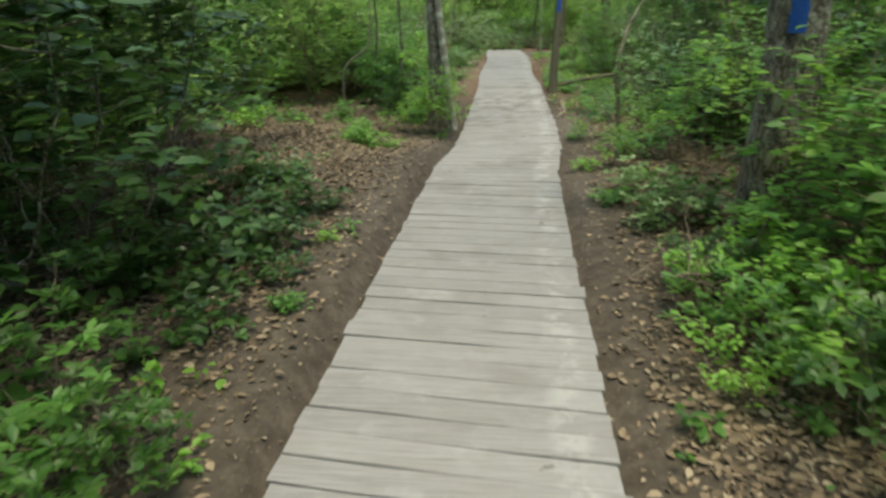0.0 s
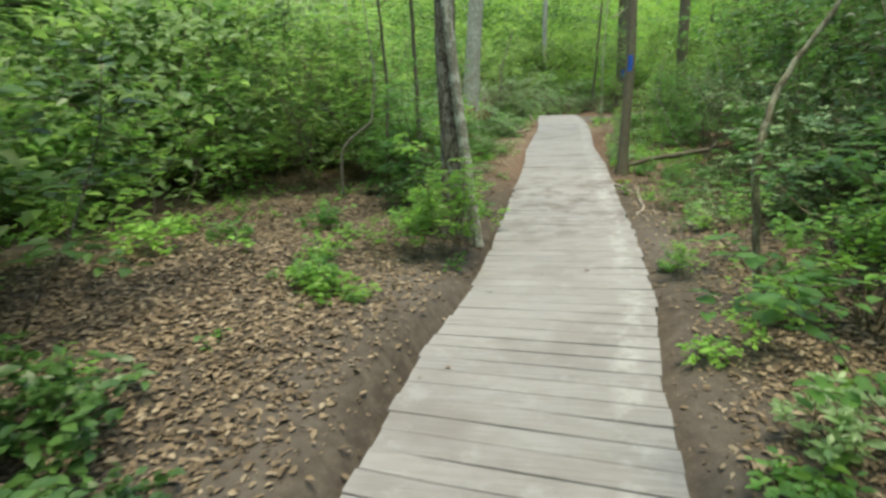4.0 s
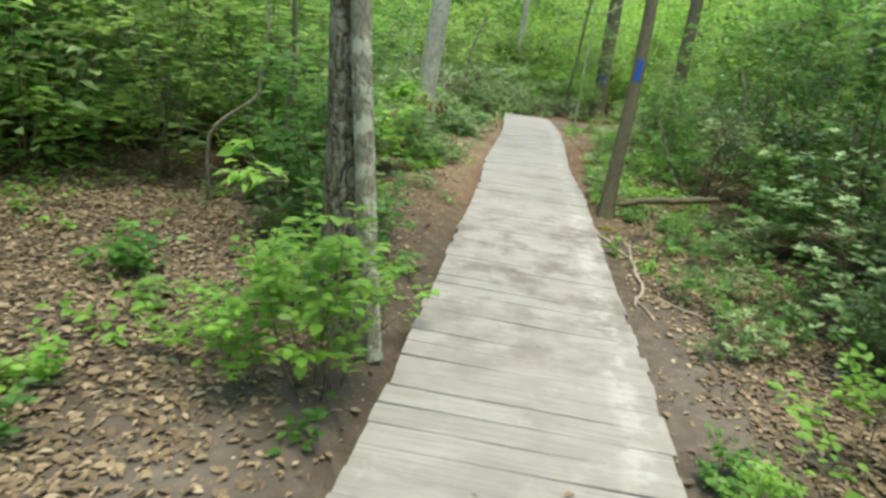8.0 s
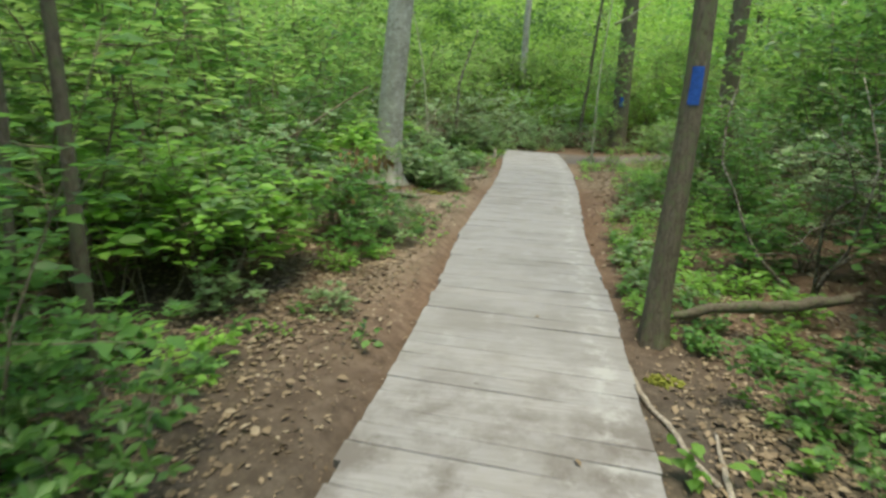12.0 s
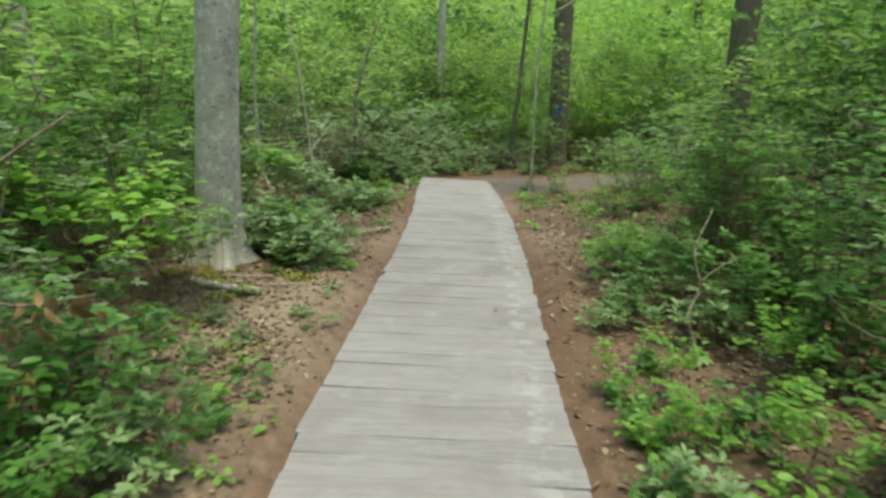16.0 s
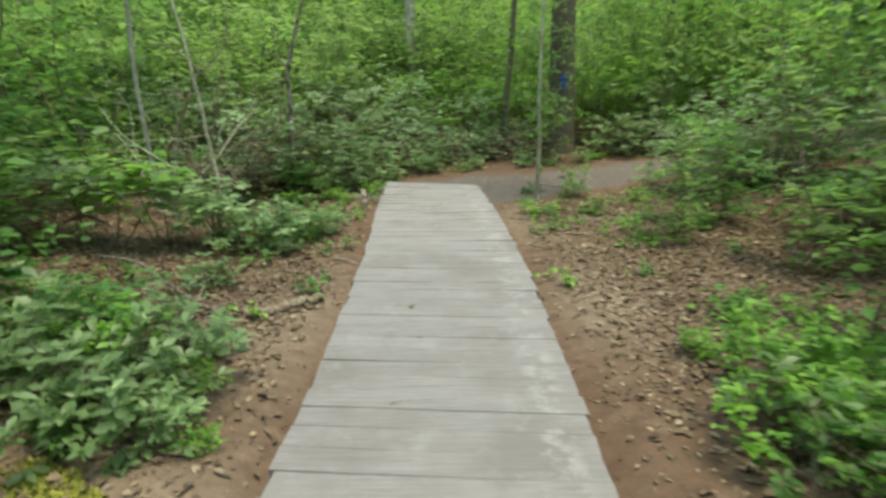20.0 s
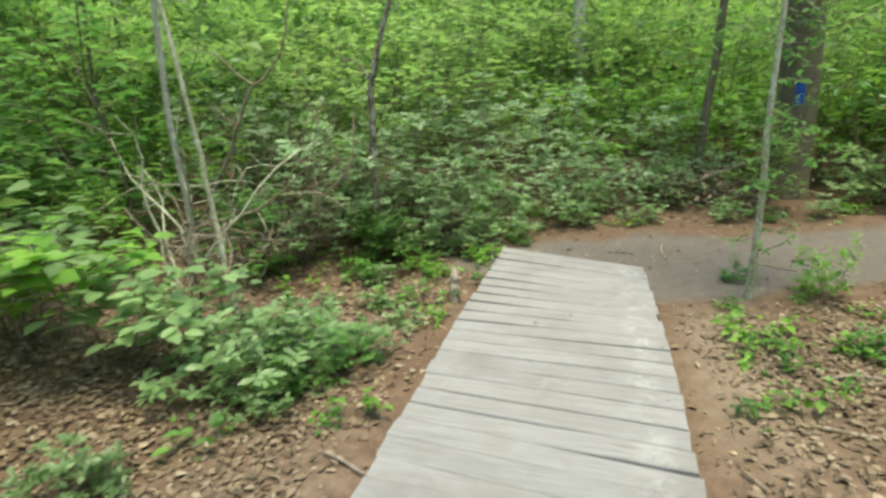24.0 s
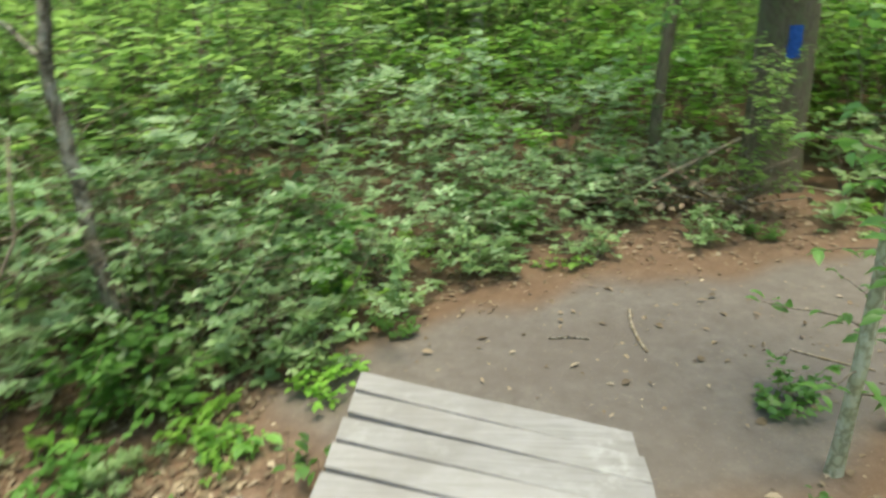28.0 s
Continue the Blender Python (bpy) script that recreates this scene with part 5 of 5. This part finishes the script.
wood("fallen_branch", "pale forked dead branch leaning over the leaf litter", "branch",
     [bent([(-3.15, 21.35, -0.12), (-2.96, 21.3, 0.3), (-2.73, 21.3, 0.45), (-2.53, 21.28, 0.53), (-2.28, 21.25, 0.67), (-2.05, 21.2, 0.84)], [0.016, 0.014, 0.012, 0.010, 0.008, 0.004]),
      bent([(-2.35, 21.26, 0.63), (-2.01, 21.3, 0.66), (-1.79, 21.3, 0.55)], [0.008, 0.006, 0.003]),
      bent([(-2.55, 21.28, 0.52), (-2.42, 21.2, 0.38), (-2.3, 21.15, 0.2)], [0.007, 0.005, 0.003])], DEADWOOD, 8, "branch")


# brown brush heap beside the broad tree
def brush_heap(x, y, seed):
    q = np.random.default_rng(seed)
    z = float(ground_z(x, y))
    ob = thing("brush_heap", Matrix.Translation((x, y, z)), "heap of brown dead branches and leaves", "brush heap")
    for k in range(14):
        a = q.uniform(0, 6.28)
        ln = branch(q, (q.normal(0, 0.2), q.normal(0, 0.1), q.uniform(0, 0.22)), (math.cos(a), 0.5 * math.sin(a), q.uniform(-0.1, 0.35)), q.uniform(0.4, 0.9), 0.3, 5, 0.0)
        part("stick", tube_mesh("stick", [(ln, np.linspace(q.uniform(0.007, 0.015), 0.003, 6))], DEADWOOD if k % 3 else BARK_DARK, 6), ob)
    n = 220
    base = q.normal(0, 1, (n, 3)) * np.array([0.32, 0.18, 0.12]) + np.array([0, 0, 0.16])
    base[:, 2] = np.abs(base[:, 2])
    a = q.uniform(0, 6.28, n)
    lf = q.uniform(0.04, 0.09, n)
    tagged(part("foliage", leaf_mesh("foliage", base, np.stack([np.cos(a), np.sin(a), q.normal(-0.3, 0.4, n)], 1), q.normal(0, 0.6, (n, 3)) + np.array([0, 0, 1.0]), lf, lf * 0.55, DEAD_LEAF, True), ob, "dry brown dead leaves"), kind="stuff")


brush_heap(1.15, 24.75, 3)
brush_heap(0.72, 24.95, 4)


# bare, much forked bush at the end of the walk
def bare_bush(x, y, seed, height, label, material, count=5):
    q = np.random.default_rng(seed)
    z = float(ground_z(x, y))
    ob = thing("bare_bush", Matrix.Translation((x, y, z)), label, "bush")
    for k in range(count):
        a = q.uniform(0, 6.28)
        line = branch(q, (0, 0, -0.05), (math.cos(a) * 0.5, math.sin(a) * 0.5, 1), height * q.uniform(0.7, 1), 0.55, 8, 0.1)
        stem = part("branch", tube_mesh("branch", [(line, np.linspace(0.016, 0.004, 9))], material, 6), ob)
        twigs = []
        for t in range(6):
            i = q.integers(2, 8)
            b = q.uniform(0, 6.28)
            tw = branch(q, line[i], (math.cos(b), math.sin(b), 0.2), q.uniform(0.3, 0.7), 0.6, 5, 0.0)
            twigs.append((tw, np.linspace(0.005, 0.0015, 6)))
        tagged(part("twig", tube_mesh("twig", twigs, material, 4), stem), kind="stuff")


bare_bush(-2.6, 21.9, 3, 1.7, "bare grey branching bush among green thicket", TWIG)
bare_bush(-3.2, 22.4, 4, 2.0, "half-bare branching bush with pale twigs", DEADWOOD, 4)
bare_bush(-2.75, 21.3, 9, 1.0, "pale bare twigs leaning over leaf litter", DEADWOOD, 4)
bare_bush(-2.3, 20.3, 5, 1.2, "thin bare twigs of a small bush", TWIG, 3)
bare_bush(-3.0, 20.9, 6, 1.9, "many-stemmed brown shrub with bare lower stems", BARK_SAP)
bare_bush(1.35, 3.1, 7, 0.7, "thin bare twigs beside the boardwalk", TWIG, 3)
bare_bush(2.3, 13.4, 8, 2.2, "bare dark branching stems among leaves", BARK_DARK, 4)
wood("dead_tree", "crooked dark dead tree in the thicket", "tree",
     [bent([(-2.05, 22.3, -0.1), (-2.02, 22.3, 0.6), (-2.0, 22.3, 0.95), (-1.97, 22.3, 1.43), (-1.84, 22.32, 1.85), (-1.6, 22.4, 2.6)], [0.036, 0.034, 0.032, 0.028, 0.022, 0.012]),
      bent([(-1.97, 22.3, 1.43), (-2.1, 22.3, 1.6), (-2.25, 22.35, 1.62)], [0.012, 0.006])], BARK_DARK, 8, "branch")


# moss at the feet of trees and small stones
def moss_pad(x, y, size, seed):
    q = np.random.default_rng(seed)
    n = 480
    a, rr = q.uniform(0, 6.28, n), size * np.sqrt(q.random(n))
    px, py = x + rr * np.cos(a), y + 0.7 * rr * np.sin(a)
    ax = np.stack([q.normal(0, 1, n), q.normal(0, 1, n), np.full(n, 0.5)], 1)
    ln = q.uniform(0.012, 0.032, n)
    me = leaf_mesh("moss", np.stack([px, py, ground_z(px, py)], 1), ax, np.array([0, 0, 1.0]) + q.normal(0, 0.3, (n, 3)), ln, ln * 0.8, MOSS, False)
    thing("moss", Matrix(), "yellow-green cushion of moss on the ground", "moss", kind="stuff", data=me)


for k, (x, y, s) in enumerate(((-2.12, 16.55, 0.13), (-1.92, 16.52, 0.09), (-2.0, 16.35, 0.12), (-1.45, 16.55, 0.13), (-1.3, 16.45, 0.12), (-1.58, 16.62, 0.12), (-1.88, 16.22, 0.09), (-1.75, 15.9, 0.10), (-1.25, 15.1, 0.16), (0.93, 11.72, 0.10), (-2.3, 16.3, 0.15))):
    moss_pad(x, y, s, 50 + k)


def pebble_mesh(seed):
    bm = bmesh.new()
    bmesh.ops.create_icosphere(bm, subdivisions=1, radius=1)
    q = random.Random(seed)
    for v in bm.verts:
        v.co *= q.uniform(0.8, 1.1)
        v.co.z *= 0.55
    return bm_mesh("pebble", bm, LOG_END)


PEBBLES = [pebble_mesh(k) for k in range(3)]
r = random.Random(8)
for k, (x, y) in enumerate([(0.85, 8.34), (0.87, 9.52), (0.74, 7.2), (0.8, 10.3), (0.78, 15.2), (0.8, 16.1), (0.86, 16.9), (1.0, 17.4), (-0.85, 17.9), (-0.8, 16.9), (0.72, 18.3), (1.2, 18.6), (0.7, 19.9), (0.8, 20.6), (-0.95, 20.9),
                           (-0.9, 14.6), (-0.85, 5.2), (0.78, 4.2), (0.8, 3.0), (-0.8, 2.8)]):
    s = r.uniform(0.009, 0.018)
    ob = thing("pebble", Matrix(), "small pale stone lying on the soil", "stone", "stones beside the boardwalk", data=PEBBLES[k % 3])
    ob.matrix_basis = Matrix.LocRotScale((x, y, float(ground_z(x, y)) + s * 0.3), Euler((0, 0, r.uniform(0, 6))), (s, s * r.uniform(0.7, 1.3), s))


wood("fallen_log", "short pale weathered branch lying among moss", "log", [bent(on_ground([(-2.05, 16.1), (-1.8, 16.04), (-1.62, 16.02), (-1.48, 16.0)], 0.03), [0.03, 0.036, 0.034, 0.028])], BARK_LICHEN, 10)
STICKS = [[(-1.95, 16.3), (-1.75, 16.37), (-1.5, 16.42)], [(-1.85, 16.12), (-1.7, 16.25), (-1.6, 16.4)], [(-1.55, 16.2), (-1.4, 16.22), (-1.2, 16.27)], [(-1.4, 16.7), (-1.2, 16.75), (-1.0, 16.73)],
          [(-1.93, 19.21), (-1.8, 18.75), (-1.65, 18.22)], [(-1.44, 18.56), (-1.62, 18.4), (-1.82, 18.27)], [(-0.97, 19.39), (-0.87, 19.36), (-0.75, 19.34)],
          [(0.71, 19.76), (0.75, 19.69), (0.79, 19.63)], [(-2.24, 18.3), (-2.05, 18.42), (-1.8, 18.48)], [(-1.35, 20.45), (-1.28, 20.38), (-1.2, 20.36)], [(1.25, 20.75), (1.4, 20.85), (1.6, 20.82)]]
for k, flat in enumerate(STICKS):
    wood("fallen_stick", "thin pale dead stick on leaf litter", "stick", [bent(on_ground(flat, 0.02), [0.006, 0.009, 0.005])], DEADWOOD if k % 2 else ROOT)


# a snapped twig with withered leaves, hanging in the bushes
def withered(x, y, z, seed):
    q = np.random.default_rng(seed)
    line = branch(q, (x, y, z), (0.5, 0.3, -0.2), 0.5, 0.4, 6, -0.05)
    ob = thing("withered_branch", Matrix(), "snapped branch with hanging brown withered leaves", "branch", data=tube_mesh("withered_branch", [(line, np.linspace(0.008, 0.003, 7))], TWIG, 5))
    n = 26
    base = line[q.integers(1, 7, n)] + q.normal(0, 0.05, (n, 3))
    axis = np.stack([q.normal(0, 0.3, n), q.normal(0, 0.3, n), -np.ones(n)], 1)
    ln = q.uniform(0.06, 0.11, n)
    part("foliage", leaf_mesh("foliage", base, axis, q.normal(0, 1, (n, 3)), ln, ln * 0.5, WITHERED, True), ob, "dry orange-brown hanging leaves")


WITHERED = mat("withered_leaf", lambda nt, b: nt.links.new(ramp(nt, noise_of(nt, coords(nt), 14, 3), [(0.35, (0.13, 0.075, 0.035)), (0.65, (0.34, 0.22, 0.11))]), b.inputs["Base Color"]), 0.7)


for k, (x, y, z) in enumerate(((-1.6, 13.5, 0.85), (-1.95, 13.55, 0.6))):
    withered(x, y, z, 70 + k)
wood("fallen_branch", "long pale dead branch propped in the bushes", "branch", [bent([(-2.9, 14.3, 0.0), (-2.6, 14.3, 0.75), (-2.4, 14.3, 0.87), (-1.79, 14.3, 1.25), (-1.6, 14.35, 1.38)], [0.014, 0.013, 0.012, 0.009, 0.005])], DEADWOOD)


# leafy shoots on the thin sapling by the trail
def shoots(ob_name, x, y, z, seed, n, reach, leaf, material, label):
    q = np.random.default_rng(seed)
    paths, base, axis = [], [], []
    for k in range(n):
        a = q.uniform(0, 6.28)
        zz = z + q.uniform(-0.5, 0.5)
        tw = branch(q, (x, y, zz), (math.cos(a), math.sin(a), 0.2), reach * q.uniform(0.5, 1), 0.3, 5, 0.0)
        paths.append((tw, np.linspace(0.004, 0.0015, 6)))
        for m in range(9):
            i = q.integers(1, 6)
            base.append(tw[i] + q.normal(0, 0.015, 3))
            b = q.uniform(0, 6.28)
            axis.append((math.cos(b), math.sin(b), q.normal(-0.1, 0.2)))
    n = len(base)
    ln = leaf * q.uniform(0.7, 1.2, n)
    ob = thing(ob_name, Matrix(), label, "shoots")
    tagged(part("stem", tube_mesh("stem", paths, TWIG, 4), ob), kind="stuff")
    part("foliage", leaf_mesh("foliage", np.array(base), np.array(axis), np.array([0, 0, 1.0]) + q.normal(0, 0.3, (n, 3)), ln, ln * 0.5, material, True), ob)


shoots("leafy_shoots", 1.06, 22.02, 0.55, 1, 9, 0.42, 0.07, LEAF_MID, "small leafy shoots on a thin pale sapling")
shoots("leafy_shoots", 1.35, 22.3, 0.45, 2, 8, 0.45, 0.07, LEAF_MID, "sparse leafy shoots at the trail's edge")
shoots("leafy_shoots", -0.95, 7.82, 0.75, 3, 6, 0.35, 0.09, LEAF_LIGHT, "bright leafy shoots at the foot of twin trunks")
shoots("leafy_shoots", 1.35, 22.35, 1.35, 8, 14, 0.6, 0.085, LEAF_MID, "layered leafy shoots beside a thin sapling")
shoots("leafy_shoots", 1.3, 22.5, 2.0, 9, 16, 0.7, 0.085, LEAF_FAR, "leafy upper shoots of a young tree by the trail")
shoots("leafy_shoots", 1.75, 25.05, 1.95, 5, 26, 1.0, 0.10, LEAF_MID, "leafy shoots hanging before a broad trunk")
shoots("leafy_shoots", 0.8, 25.0, 1.6, 6, 14, 0.9, 0.10, LEAF_MID, "leafy shoots along a slim trunk")
shoots("leafy_shoots", 2.4, 17.3, 1.9, 7, 18, 0.9, 0.11, LEAF_MID, "leafy shoots hanging before a brown tree")
shoots("leafy_shoots", 2.35, 17.3, 1.15, 4, 8, 0.4, 0.08, LEAF_LIGHT, "pale leafy shoots in front of a brown tree")
LOW(1.02, 22.46, 0.4, 0.55, 0.8, 1, "small seedling standing on the sandy trail")
LOW(1.5, 22.2, 1.4, 0.6, 1.0, 0)
BRIGHT(1.55, 22.0, 1.0, 0.5, 1.1, 1)

# seedlings standing among the litter near the trail
r = random.Random(77)
for k in range(16):
    x, y = r.uniform(0.75, 2.3), r.uniform(20.2, 22.0)
    if float(clear(x, y)) > 0.1:
        SEEDLING(x, y, r.uniform(0, 6.28), r.uniform(0.7, 1.3), r.uniform(0.9, 1.5), r.randrange(4))
for k in range(16):
    x, y = r.uniform(-2.4, -0.85), r.uniform(20.6, 22.2)
    if float(clear(x, y)) > 0.08:
        SEEDLING(x, y, r.uniform(0, 6.28), r.uniform(0.7, 1.3), r.uniform(0.9, 1.4), r.randrange(4))
